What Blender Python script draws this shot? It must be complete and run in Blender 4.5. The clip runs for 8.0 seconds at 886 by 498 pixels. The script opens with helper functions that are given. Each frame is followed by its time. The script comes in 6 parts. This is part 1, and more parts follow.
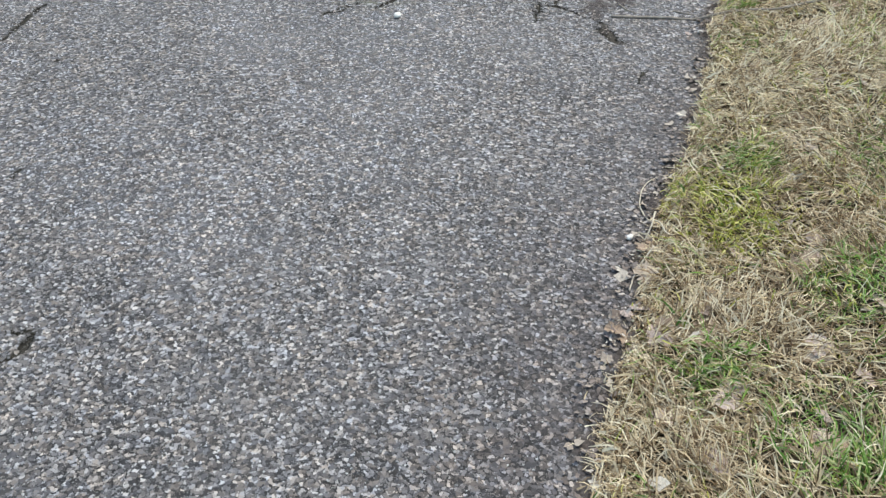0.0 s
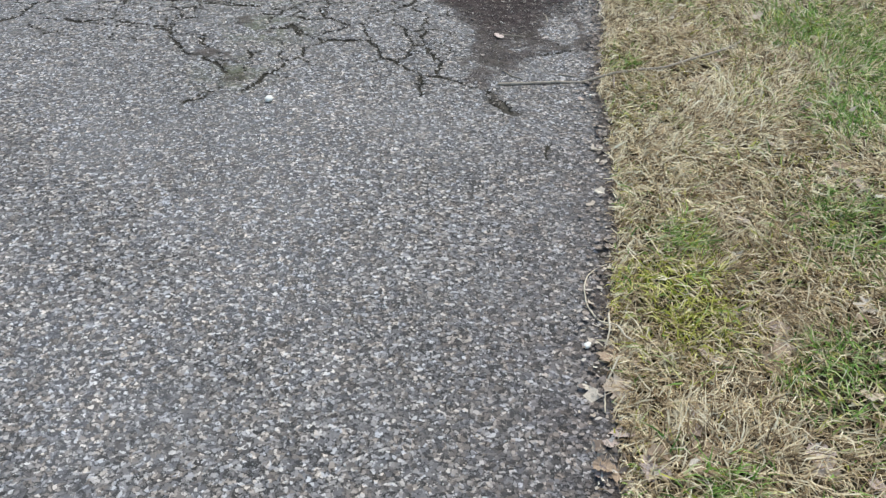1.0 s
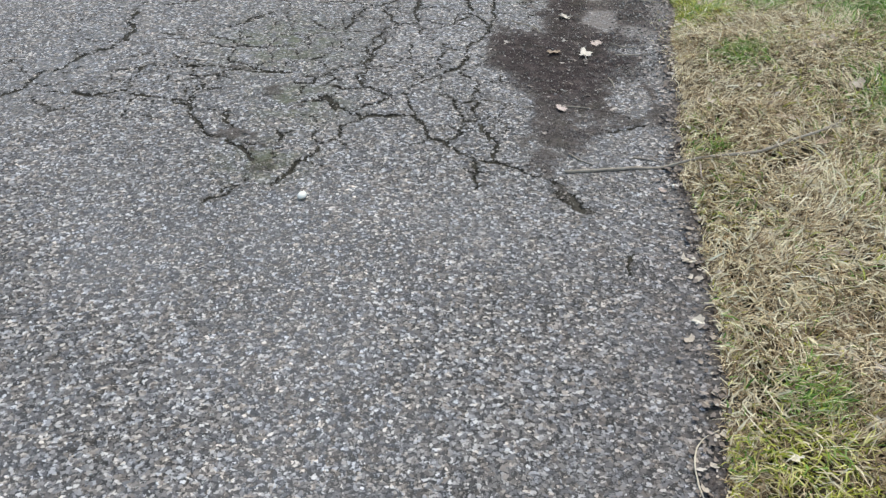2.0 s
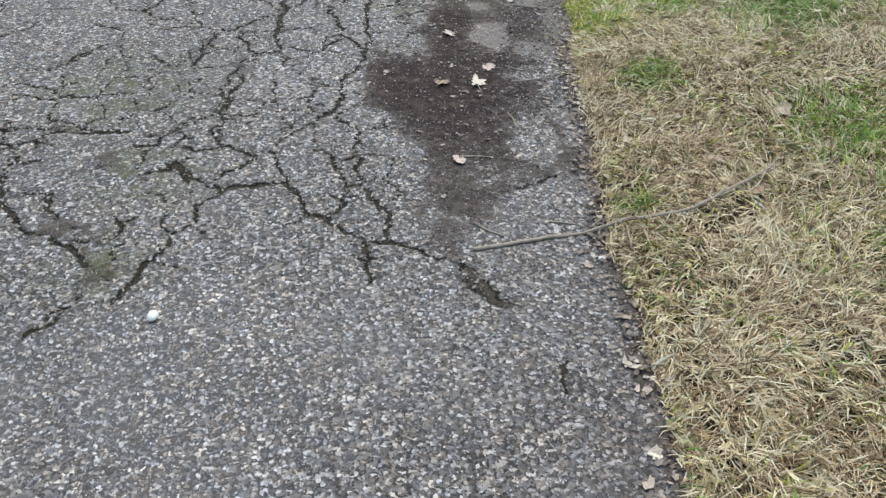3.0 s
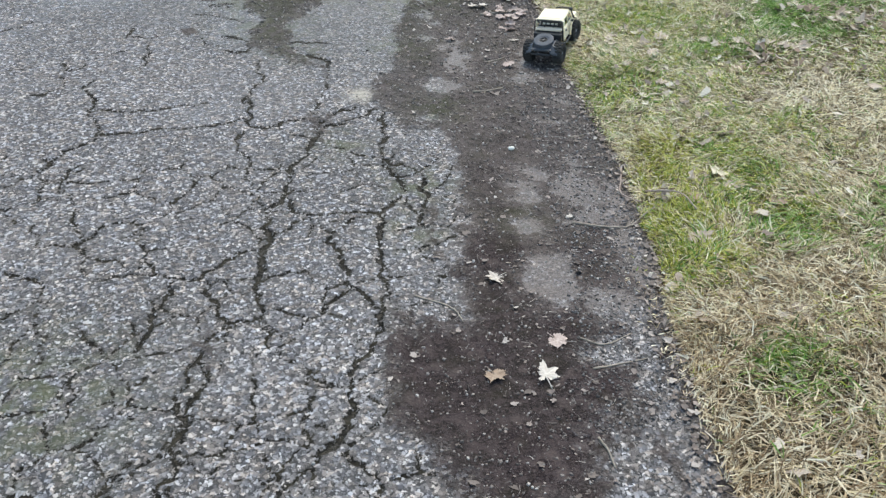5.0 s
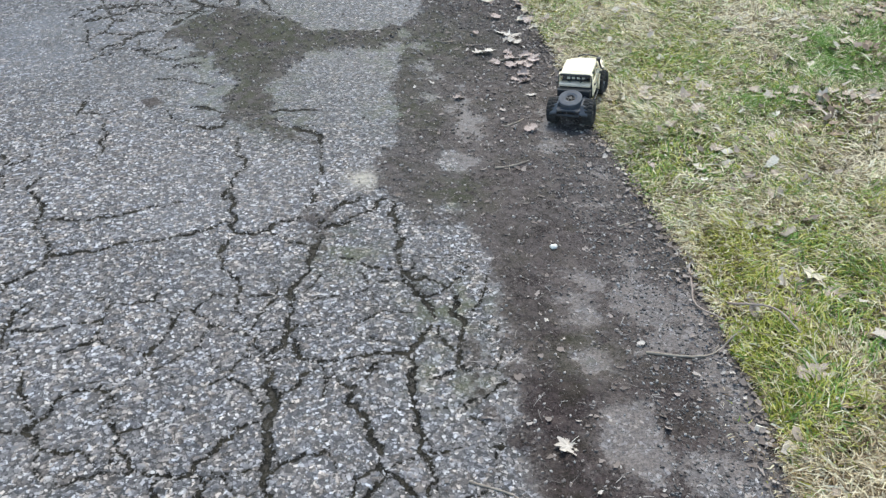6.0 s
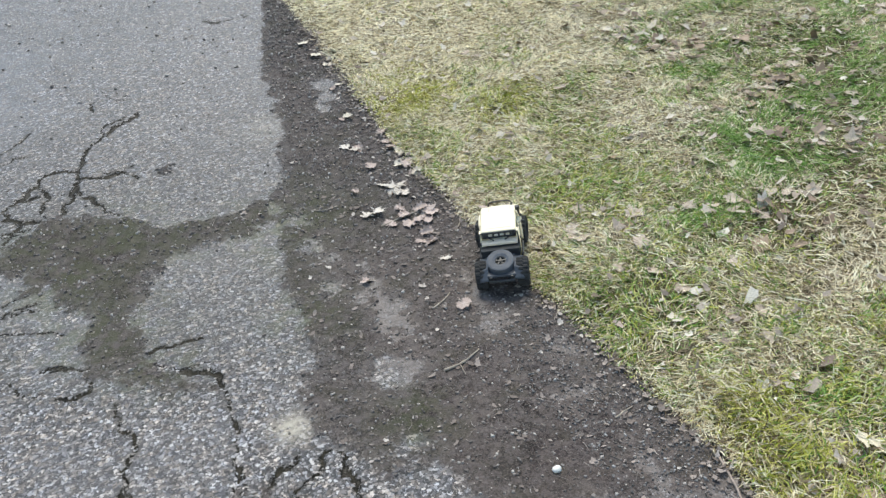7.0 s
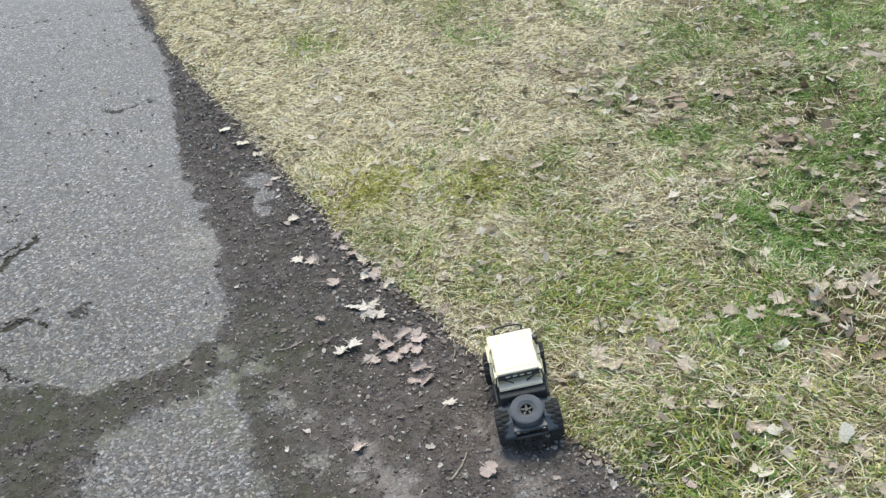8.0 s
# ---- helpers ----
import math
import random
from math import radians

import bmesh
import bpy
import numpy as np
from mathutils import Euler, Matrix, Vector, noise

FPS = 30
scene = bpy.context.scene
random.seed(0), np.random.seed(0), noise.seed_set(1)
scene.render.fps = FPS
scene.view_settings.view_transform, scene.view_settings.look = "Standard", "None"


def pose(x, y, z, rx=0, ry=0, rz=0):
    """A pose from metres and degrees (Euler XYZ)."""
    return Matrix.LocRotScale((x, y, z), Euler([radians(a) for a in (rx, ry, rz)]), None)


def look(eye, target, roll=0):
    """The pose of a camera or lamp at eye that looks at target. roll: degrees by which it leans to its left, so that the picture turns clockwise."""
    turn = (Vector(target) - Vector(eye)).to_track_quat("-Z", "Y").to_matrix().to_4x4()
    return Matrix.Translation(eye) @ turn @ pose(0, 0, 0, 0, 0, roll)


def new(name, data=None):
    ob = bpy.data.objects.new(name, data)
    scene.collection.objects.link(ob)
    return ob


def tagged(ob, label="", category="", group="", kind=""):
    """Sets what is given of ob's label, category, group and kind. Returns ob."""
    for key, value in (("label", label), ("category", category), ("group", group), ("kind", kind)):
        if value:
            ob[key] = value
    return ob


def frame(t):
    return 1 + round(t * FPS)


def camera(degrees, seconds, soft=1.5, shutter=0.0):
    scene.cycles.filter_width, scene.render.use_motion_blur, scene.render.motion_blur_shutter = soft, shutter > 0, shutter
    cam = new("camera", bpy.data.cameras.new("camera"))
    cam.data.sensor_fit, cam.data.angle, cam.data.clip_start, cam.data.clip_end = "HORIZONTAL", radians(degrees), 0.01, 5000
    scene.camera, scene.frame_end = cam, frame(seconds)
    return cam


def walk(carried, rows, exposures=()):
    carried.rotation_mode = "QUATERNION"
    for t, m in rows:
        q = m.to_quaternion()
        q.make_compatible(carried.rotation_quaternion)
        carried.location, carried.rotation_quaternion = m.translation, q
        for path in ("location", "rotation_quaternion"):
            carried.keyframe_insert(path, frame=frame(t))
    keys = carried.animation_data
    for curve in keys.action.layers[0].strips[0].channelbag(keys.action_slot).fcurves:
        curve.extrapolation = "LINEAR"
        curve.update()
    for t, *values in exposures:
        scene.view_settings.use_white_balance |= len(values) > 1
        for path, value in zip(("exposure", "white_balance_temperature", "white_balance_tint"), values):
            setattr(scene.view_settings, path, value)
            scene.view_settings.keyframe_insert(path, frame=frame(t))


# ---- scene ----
cam = camera(54.1, 8.0, soft=1.36)
PATH = [
    (0, (0.165, -0.002, 1.447), (-0.183, 1.509, 0.184), 0.0),
    (0.3, (0.056, 0.092, 1.431), (-0.283, 1.609, 0.171), 0.7),
    (0.5, (-0.041, 0.164, 1.439), (-0.261, 1.726, 0.209), 1.8),
    (0.7, (-0.094, 0.232, 1.452), (-0.192, 1.805, 0.22), 2.3),
    (1, (-0.146, 0.34, 1.443), (-0.116, 1.939, 0.241), 2.6),
    (1.3, (-0.173, 0.483, 1.439), (-0.109, 2.097, 0.259), 2.9),
    (1.5, (-0.187, 0.616, 1.467), (-0.212, 2.243, 0.304), 1.3),
    (1.7, (-0.219, 0.729, 1.464), (-0.29, 2.351, 0.297), 1.2),
    (2.8, (-0.315, 1.367, 1.474), (-0.087, 2.893, 0.202), 2.6),
    (3, (-0.278, 1.501, 1.492), (-0.037, 3.028, 0.223), 2.7),
    (3.3, (-0.256, 1.642, 1.517), (-0.085, 3.213, 0.292), 0.8),
    (3.5, (-0.259, 1.753, 1.513), (-0.125, 3.34, 0.303), 0.0),
    (3.7, (-0.28, 1.9, 1.504), (-0.157, 3.492, 0.301), 0.0),
    (4, (-0.302, 2.111, 1.524), (-0.121, 3.724, 0.355), 0.3),
    (4.2, (-0.304, 2.213, 1.526), (-0.076, 3.823, 0.362), 0.7),
    (5.3, (-0.292, 2.905, 1.476), (0.004, 4.507, 0.317), 3.1),
    (5.5, (-0.339, 3.046, 1.486), (-0.031, 4.639, 0.317), 3.2),
    (5.8, (-0.371, 3.25, 1.494), (-0.043, 4.83, 0.313), 2.1),
    (6, (-0.371, 3.376, 1.492), (-0.017, 4.955, 0.317), 1.3),
    (6.2, (-0.355, 3.521, 1.525), (0.04, 5.111, 0.378), -1.9),
    (6.5, (-0.372, 3.701, 1.54), (0.113, 5.295, 0.434), -2.8),
    (6.7, (-0.404, 3.855, 1.538), (0.18, 5.426, 0.446), -2.6),
    (7, (-0.447, 4.088, 1.561), (0.287, 5.624, 0.511), -4.5),
    (7.2, (-0.447, 4.217, 1.566), (0.356, 5.723, 0.524), -4.5),
    (7.5, (-0.426, 4.397, 1.551), (0.433, 5.888, 0.532), -4.6),
    (7.7, (-0.398, 4.546, 1.576), (0.477, 6.03, 0.56), -6.0),
    (8, (-0.358, 4.744, 1.578), (0.579, 6.192, 0.565), -6.3),
]
walk(cam, [(t, look(eye, target, roll)) for t, eye, target, roll in PATH],
     exposures=[(0.0, 1.03, 7250, 3), (1.5, 1.00, 7300, 3), (3.0, 0.96, 7350, 3), (3.5, 0.94, 7300, 3), (4.0, 1.01, 7250, 3), (5.5, 1.04, 6950, 3),
                (6.0, 1.08, 6900, 3), (6.5, 1.05, 7000, 3), (7.0, 1.04, 7200, 3), (8.0, 1.00, 7300, 3)])

# ---- light: an overcast sky with a veiled sun ----
world = bpy.data.worlds.new("overcast_sky")
scene.world = world
world.use_nodes = True
wt = world.node_tree
sky = wt.nodes.new("ShaderNodeTexSky")
sky.sky_type = "NISHITA"
sky.sun_disc = False
sky.sun_elevation, sky.sun_rotation = radians(52), radians(25)
sky.air_density, sky.dust_density, sky.ozone_density = 1.0, 1.2, 1.0
wt.links.new(sky.outputs[0], wt.nodes["Background"].inputs[0])
wt.nodes["Background"].inputs[1].default_value = 0.15
sun = new("sun", bpy.data.lights.new("sun", "SUN"))
sun.data.energy, sun.data.angle, sun.data.color = 1.25, radians(30), (1.0, 0.97, 0.92)
sun.matrix_world = look((1.2, 6.0, 7.0), (0.0, 3.2, 0.0))


# ---- shader helpers ----
class Shader:
    """A node material with a Principled BSDF."""

    def __init__(self, name, rough=0.7, metal=0.0, spec=0.5):
        self.m = bpy.data.materials.new(name)
        self.m.use_nodes = True
        self.t = self.m.node_tree
        self.b = self.t.nodes["Principled BSDF"]
        self.b.inputs["Roughness"].default_value = rough
        self.b.inputs["Metallic"].default_value = metal
        self.b.inputs["Specular IOR Level"].default_value = spec
        self.co = self.t.nodes.new("ShaderNodeTexCoord").outputs["Object"]

    def put(self, socket, value):
        if isinstance(value, bpy.types.NodeSocket):
            self.t.links.new(value, socket)
        elif isinstance(value, (tuple, list)) and socket.type == "RGBA":
            socket.default_value = (*value[:3], 1)
        else:
            socket.default_value = value

    def set(self, name, value):
        self.put(self.b.inputs[name], value)

    def noise(self, scale, detail=3.0, rough=0.55, co=None, out=0):
        n = self.t.nodes.new("ShaderNodeTexNoise")
        self.put(n.inputs["Vector"], co or self.co)
        n.inputs["Scale"].default_value, n.inputs["Detail"].default_value = scale, detail
        n.inputs["Roughness"].default_value = rough
        return n.outputs[out]

    def turned(self, degrees, along, across):
        """Coordinates turned about z and stretched, for strands."""
        n = self.t.nodes.new("ShaderNodeMapping")
        n.vector_type = "TEXTURE"
        n.inputs["Rotation"].default_value = (0, 0, radians(degrees))
        n.inputs["Scale"].default_value = (1 / across, 1 / along, 1 / along)
        self.put(n.inputs["Vector"], self.co)
        return n.outputs[0]

    def cells(self, scale, co=None, feature="F1", rnd=1.0):
        n = self.t.nodes.new("ShaderNodeTexVoronoi")
        n.feature = feature
        self.put(n.inputs["Vector"], co or self.co)
        n.inputs["Scale"].default_value = scale
        n.inputs["Randomness"].default_value = rnd
        return n.outputs["Distance"], n.outputs.get("Color")

    def math(self, op, a, b=0.0, clamp=False):
        n = self.t.nodes.new("ShaderNodeMath")
        n.operation, n.use_clamp = op, clamp
        self.put(n.inputs[0], a)
        self.put(n.inputs[1], b)
        return n.outputs[0]

    def ramp(self, value, lo, hi, to_lo=0.0, to_hi=1.0):
        n = self.t.nodes.new("ShaderNodeMapRange")
        n.interpolation_type = "SMOOTHSTEP"
        self.put(n.inputs["Value"], value)
        for k, v in zip(("From Min", "From Max", "To Min", "To Max"), (lo, hi, to_lo, to_hi)):
            self.put(n.inputs[k], v)
        return n.outputs[0]

    def mix(self, f, a, b, kind="MIX"):
        n = self.t.nodes.new("ShaderNodeMix")
        n.data_type, n.blend_type = "RGBA", kind
        self.put(n.inputs[0], f)
        self.put(n.inputs[6], a)
        self.put(n.inputs[7], b)
        return n.outputs[2]

    def stops(self, f, *cols):
        n = self.t.nodes.new("ShaderNodeValToRGB")
        self.put(n.inputs[0], f)
        el = n.color_ramp.elements
        while len(el) < len(cols):
            el.new(0.5)
        for e, (p, c) in zip(el, cols):
            e.position, e.color = p, (*c, 1)
        return n.outputs[0]

    def attr(self, name):
        n = self.t.nodes.new("ShaderNodeAttribute")
        n.attribute_name = name
        return n.outputs["Fac"]

    def island(self):
        return self.t.nodes.new("ShaderNodeNewGeometry").outputs["Random Per Island"]

    def each(self):
        return self.t.nodes.new("ShaderNodeObjectInfo").outputs["Random"]

    def grey(self, col):
        n = self.t.nodes.new("ShaderNodeSeparateColor")
        self.put(n.inputs[0], col)
        return n.outputs[0]

    def bump(self, height, strength=0.5, dist=0.002):
        n = self.t.nodes.new("ShaderNodeBump")
        n.inputs["Strength"].default_value, n.inputs["Distance"].default_value = strength, dist
        self.put(n.inputs["Height"], height)
        self.set("Normal", n.outputs[0])


# ---- materials ----
def make_pavement():
    """Worn asphalt with pale stone chips, dirt-filled cracks and a cover of dark soil."""
    s = Shader("worn_asphalt", 0.72)
    warp = s.noise(65, 2, out=1)
    co = s.mix(0.02, s.co, warp, "ADD")
    co = s.mix(0.0065, co, s.noise(330, 2, out=1), "ADD")
    d, c = s.cells(116, co)
    d2, c2 = s.cells(190, co)
    rnd, rnd2 = s.grey(c), s.grey(c2)
    dens = s.noise(1.6, 4)
    fine = s.noise(55, 3)
    smooth = s.attr("smooth_pale")
    cut = s.math("ADD", s.ramp(dens, 0.3, 0.75, 0.68, 0.77), s.math("MULTIPLY", smooth, -0.16))
    chip = s.math("MULTIPLY", s.ramp(d, s.math("ADD", cut, -0.12), cut, 1.0, 0.0), s.ramp(rnd, 0.02, 0.12))
    chip2 = s.math("MULTIPLY", s.ramp(d2, 0.28, 0.4, 1.0, 0.0), s.ramp(rnd2, 0.45, 0.6))
    tone = s.stops(rnd, (0.0, (0.034, 0.032, 0.034)), (0.3, (0.112, 0.104, 0.105)), (0.65, (0.205, 0.190, 0.188)), (0.9, (0.40, 0.38, 0.372)), (1.0, (0.62, 0.59, 0.575)))
    binder = s.mix(s.ramp(fine, 0.3, 0.7), (0.0075, 0.007, 0.0076), (0.036, 0.0342, 0.0352))
    binder = s.mix(s.math("MULTIPLY", smooth, 0.55), binder, (0.135, 0.133, 0.138))
    col = s.mix(s.math("MULTIPLY", chip2, 0.6), binder, (0.30, 0.298, 0.29))
    col = s.mix(s.math("MULTIPLY", s.math("MULTIPLY", chip, s.ramp(smooth, 0.5, 1.0, 0.88, 0.4)), s.ramp(s.attr("worn"), 0.0, 1.0, 1.0, 0.62)), col, tone)
    col = s.mix(0.35, col, s.mix(1.0, col, s.stops(s.grey(s.cells(60, co)[1]), (0.0, (0.75, 0.9, 1.15)), (0.5, (1.0, 1.0, 1.0)), (1.0, (1.3, 1.02, 0.72))), "MULTIPLY"))
    # the same stretches are made paler, a local lift in brightness
    col = s.mix(s.math("MULTIPLY", smooth, 0.7), col, s.mix(1.0, col, (1.58, 1.58, 1.61), "MULTIPLY"))
    mottle = s.math("MULTIPLY", s.ramp(s.noise(13, 5, 0.7), 0.42, 0.62), s.ramp(smooth, 0.2, 0.8, 0.1, 0.5))
    col = s.mix(mottle, col, s.mix(1.0, col, (0.52, 0.52, 0.53), "MULTIPLY"))
    stain = s.noise(2.3, 4, co=s.co)
    col = s.mix(s.ramp(stain, 0.45, 0.75, 0.0, 0.3), col, (0.135, 0.129, 0.13))
    pale = s.attr("sand")
    col = s.mix(s.math("MULTIPLY", pale, s.ramp(fine, 0.25, 0.6)), col, (0.42, 0.38, 0.31))
    # green film in damp hollows
    moss = s.math("MULTIPLY", s.attr("moss"), s.ramp(s.noise(14, 4), 0.4, 0.62))
    col = s.mix(s.math("MULTIPLY", moss, 0.7), col, (0.075, 0.085, 0.035))
    # soil cover
    edge = s.math("MULTIPLY_ADD", s.noise(26, 5, 0.7), 0.075)
    edge.node.inputs[2].default_value = -0.0375
    edge2 = s.math("MULTIPLY_ADD", s.noise(170, 2), 0.022)
    edge2.node.inputs[2].default_value = -0.0085
    sd = s.math("ADD", s.attr("soil"), s.math("ADD", edge, edge2))
    soil = s.ramp(sd, -0.010, 0.010, 1.0, 0.0)
    grit = s.noise(160, 3, 0.7)
    soilc = s.mix(s.ramp(s.noise(5, 3), 0.35, 0.65), (0.014, 0.0113, 0.0119), (0.039, 0.0312, 0.0318))
    soilc = s.mix(s.ramp(s.noise(3.1, 4), 0.46, 0.60, 0.0, 0.8), soilc, (0.034, 0.033, 0.027))
    soilc = s.mix(s.ramp(s.noise(24, 5, 0.7), 0.48, 0.62, 0.0, 0.85), soilc, (0.122, 0.104, 0.097))
    soilc = s.mix(s.ramp(grit, 0.42, 0.72), soilc, (0.125, 0.103, 0.094))
    ds, cs = s.cells(150, co)
    soilc = s.mix(s.math("MULTIPLY", s.ramp(ds, 0.2, 0.34, 1.0, 0.0), s.ramp(s.grey(cs), 0.5, 0.8)), soilc, (0.16, 0.145, 0.132))
    dg, cg = s.cells(235, s.mix(0.03, s.co, s.noise(120, 2, out=1), "ADD"))
    grain = s.math("MULTIPLY", s.ramp(dg, 0.30, 0.46, 1.0, 0.0), s.ramp(s.grey(cg), 0.40, 0.62))
    soilc = s.mix(s.math("MULTIPLY", grain, s.ramp(s.noise(11, 3), 0.35, 0.62, 0.22, 0.7)), soilc, s.stops(s.grey(cg), (0.4, (0.075, 0.066, 0.060)), (0.8, (0.17, 0.155, 0.145)), (1.0, (0.34, 0.32, 0.30))))
    clods = s.math("MULTIPLY", s.ramp(s.noise(42, 3, 0.6), 0.5, 0.58), s.math("SUBTRACT", 0.75, s.math("MULTIPLY", s.attr("damp"), 0.6)))
    soilc = s.mix(clods, soilc, (0.128, 0.112, 0.107))
    dp, cp = s.cells(17, s.mix(0.05, s.co, s.noise(22, 4, out=1), "ADD"))
    shard = s.math("MULTIPLY", s.ramp(dp, 0.30, 0.40, 1.0, 0.0), s.ramp(s.grey(cp), 0.66, 0.72))
    soilc = s.mix(s.math("MULTIPLY", shard, s.ramp(fine, 0.3, 0.65, 0.2, 0.8)), soilc, (0.16, 0.138, 0.125))
    soilc = s.mix(s.math("MULTIPLY", s.ramp(s.noise(9, 4), 0.5, 0.66), 0.4), soilc, (0.05, 0.05, 0.03))
    soilc = s.mix(s.math("MULTIPLY", s.attr("moss"), s.ramp(s.noise(20, 4), 0.38, 0.58, 0.0, 0.75)), soilc, (0.062, 0.070, 0.036))
    soilc = s.mix(s.attr("damp"), soilc, s.mix(1.0, soilc, (0.56, 0.50, 0.52), "MULTIPLY"))
    film = s.math("MULTIPLY", s.ramp(s.math("ADD", sd, s.math("MULTIPLY", s.noise(30, 4, 0.7), 0.09)), 0.022, 0.070, 0.85, 0.0), s.ramp(s.noise(5, 4), 0.35, 0.62, 0.3, 1.0))
    col = s.mix(film, col, s.mix(s.ramp(grit, 0.3, 0.7), (0.058, 0.050, 0.045), (0.135, 0.118, 0.107)))
    tan = s.math("MULTIPLY", s.attr("strip"), s.ramp(s.noise(18, 4), 0.35, 0.65, 0.45, 0.92))
    col = s.mix(tan, col, s.mix(s.ramp(grit, 0.3, 0.7), (0.095, 0.078, 0.071), (0.205, 0.172, 0.156)))
    # pavement darker in a band beside the lawn, near the start
    verge_dark = s.math("MULTIPLY", s.attr("verge_dark"), s.ramp(s.noise(7, 5), 0.35, 0.6, 0.35, 0.8))
    col = s.mix(verge_dark, col, s.mix(1.0, col, (0.60, 0.555, 0.55), "MULTIPLY"))
    thick = s.ramp(s.math("ADD", s.noise(6, 4), s.math("MULTIPLY", s.noise(40, 3), 0.35)), 0.50, 0.74, 0.98, 0.74)
    thick = s.math("MAXIMUM", thick, s.math("MULTIPLY", s.attr("damp"), 0.97))
    thick = s.math("MULTIPLY", thick, s.ramp(s.math("ADD", sd, s.math("MULTIPLY", chip, 0.03)), -0.05, 0.025, 1.0, 0.5))
    col = s.mix(s.math("MULTIPLY", soil, thick), col, soilc)
    # cracks
    cd = s.math("MULTIPLY_ADD", s.noise(120, 4, 0.78), 0.013)
    cd.node.inputs[2].default_value = -0.0070
    cr = s.math("ADD", s.math("ADD", s.attr("crack"), cd), s.math("MULTIPLY", soil, 0.014))
    cr = s.math("ADD", cr, s.math("MULTIPLY_ADD", rnd, 0.0075))
    cr.node.inputs[1].links[0].from_node.inputs[2].default_value = -0.0042
    crack = s.ramp(cr, -0.0008, 0.0012, 1.0, 0.0)
    rim = s.math("MULTIPLY", s.ramp(s.math("ADD", cr, s.math("MULTIPLY", s.noise(70, 4, 0.7), 0.014)), 0.004, 0.022, 0.6, 0.0), s.ramp(s.noise(5, 4), 0.40, 0.60, 0.12, 1.0))
    dirt = s.mix(s.ramp(s.noise(24, 3), 0.4, 0.65), (0.012, 0.011, 0.0088), (0.036, 0.032, 0.023))
    dirt = s.mix(s.ramp(cr, -0.011, -0.003, 1.0, 0.0), dirt, s.mix(grit, (0.034, 0.030, 0.024), (0.085, 0.075, 0.062)))
    dirt = s.mix(s.math("MULTIPLY", chip2, s.ramp(s.noise(15, 3), 0.4, 0.6, 0.1, 0.75)), dirt, (0.125, 0.118, 0.108))
    col = s.mix(rim, col, (0.058, 0.052, 0.045))
    col = s.mix(s.math("MULTIPLY", crack, s.math("SUBTRACT", 1.0, s.math("MULTIPLY", soil, 0.5))), col, dirt)
    s.set("Base Color", col)
    s.set("Specular IOR Level", s.ramp(s.math("MAXIMUM", crack, soil), 0.0, 1.0, 0.46, 0.08))
    s.set("Roughness", s.math("ADD", s.ramp(soil, 0, 1, s.math("SUBTRACT", s.ramp(smooth, 0, 1, 0.72, 0.55), s.math("MULTIPLY", s.attr("worn"), 0.22)), 0.85), s.math("MULTIPLY", fine, 0.12)))
    h = s.math("ADD", s.math("MULTIPLY", chip, 0.8), s.math("MULTIPLY", fine, 0.8))
    h = s.math("ADD", s.math("MULTIPLY", h, s.math("SUBTRACT", 1.0, s.math("MULTIPLY", soil, 0.6))), s.math("MULTIPLY", grit, s.math("MULTIPLY", soil, 1.6)))
    h = s.math("SUBTRACT", h, s.math("MULTIPLY", crack, 2.5))
    s.bump(h, 0.7, 0.003)
    return s.m


def make_simple(name, a, b, scale, rough, spec=0.5, bump=0.3, grain=6.0, dist=0.001):
    """Two tones mixed by noise at two scales, with fine relief."""
    s = Shader(name, rough, 0.0, spec)
    n = s.noise(scale, 4)
    n2 = s.noise(scale * grain, 3)
    col = s.mix(s.ramp(s.math("ADD", s.math("MULTIPLY", n, 0.6), s.math("MULTIPLY", n2, 0.4)), 0.35, 0.65), a, b)
    s.set("Base Color", col)
    s.set("Roughness", s.ramp(n2, 0.3, 0.7, rough - 0.06, rough + 0.08))
    s.bump(n2, bump, dist)
    return s.m


def make_earth():
    """Dark lawn soil, kept darker for shade between blades; where the grass thins out, a felt of dead straw and green.
    """
    s = Shader("lawn_earth", 0.9, 0, 0.2)
    n, f = s.noise(9, 4), s.noise(120, 3, 0.7)
    col = s.mix(s.ramp(n, 0.35, 0.65), (0.024, 0.019, 0.012), (0.070, 0.056, 0.036))
    felt = s.mix(s.ramp(s.noise(1.6, 4), 0.4, 0.62), (0.46, 0.385, 0.235), (0.24, 0.235, 0.105))
    felt = s.mix(s.ramp(s.noise(30, 3), 0.4, 0.65, 0.0, 0.6), felt, (0.20, 0.155, 0.10))
    # felt gets paler towards the far end to match brightness
    felt = s.mix(s.attr("pale"), felt, (0.74, 0.655, 0.45))
    # strands painted on, with the shade between them put into the colour
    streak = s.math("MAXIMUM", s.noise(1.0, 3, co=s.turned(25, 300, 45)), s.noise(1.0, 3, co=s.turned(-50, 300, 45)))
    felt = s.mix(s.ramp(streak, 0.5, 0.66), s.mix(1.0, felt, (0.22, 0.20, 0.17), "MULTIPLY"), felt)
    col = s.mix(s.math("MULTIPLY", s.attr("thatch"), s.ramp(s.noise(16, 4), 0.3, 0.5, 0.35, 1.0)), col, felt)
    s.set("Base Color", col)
    s.bump(s.math("ADD", f, n), 0.7, 0.005)
    return s.m


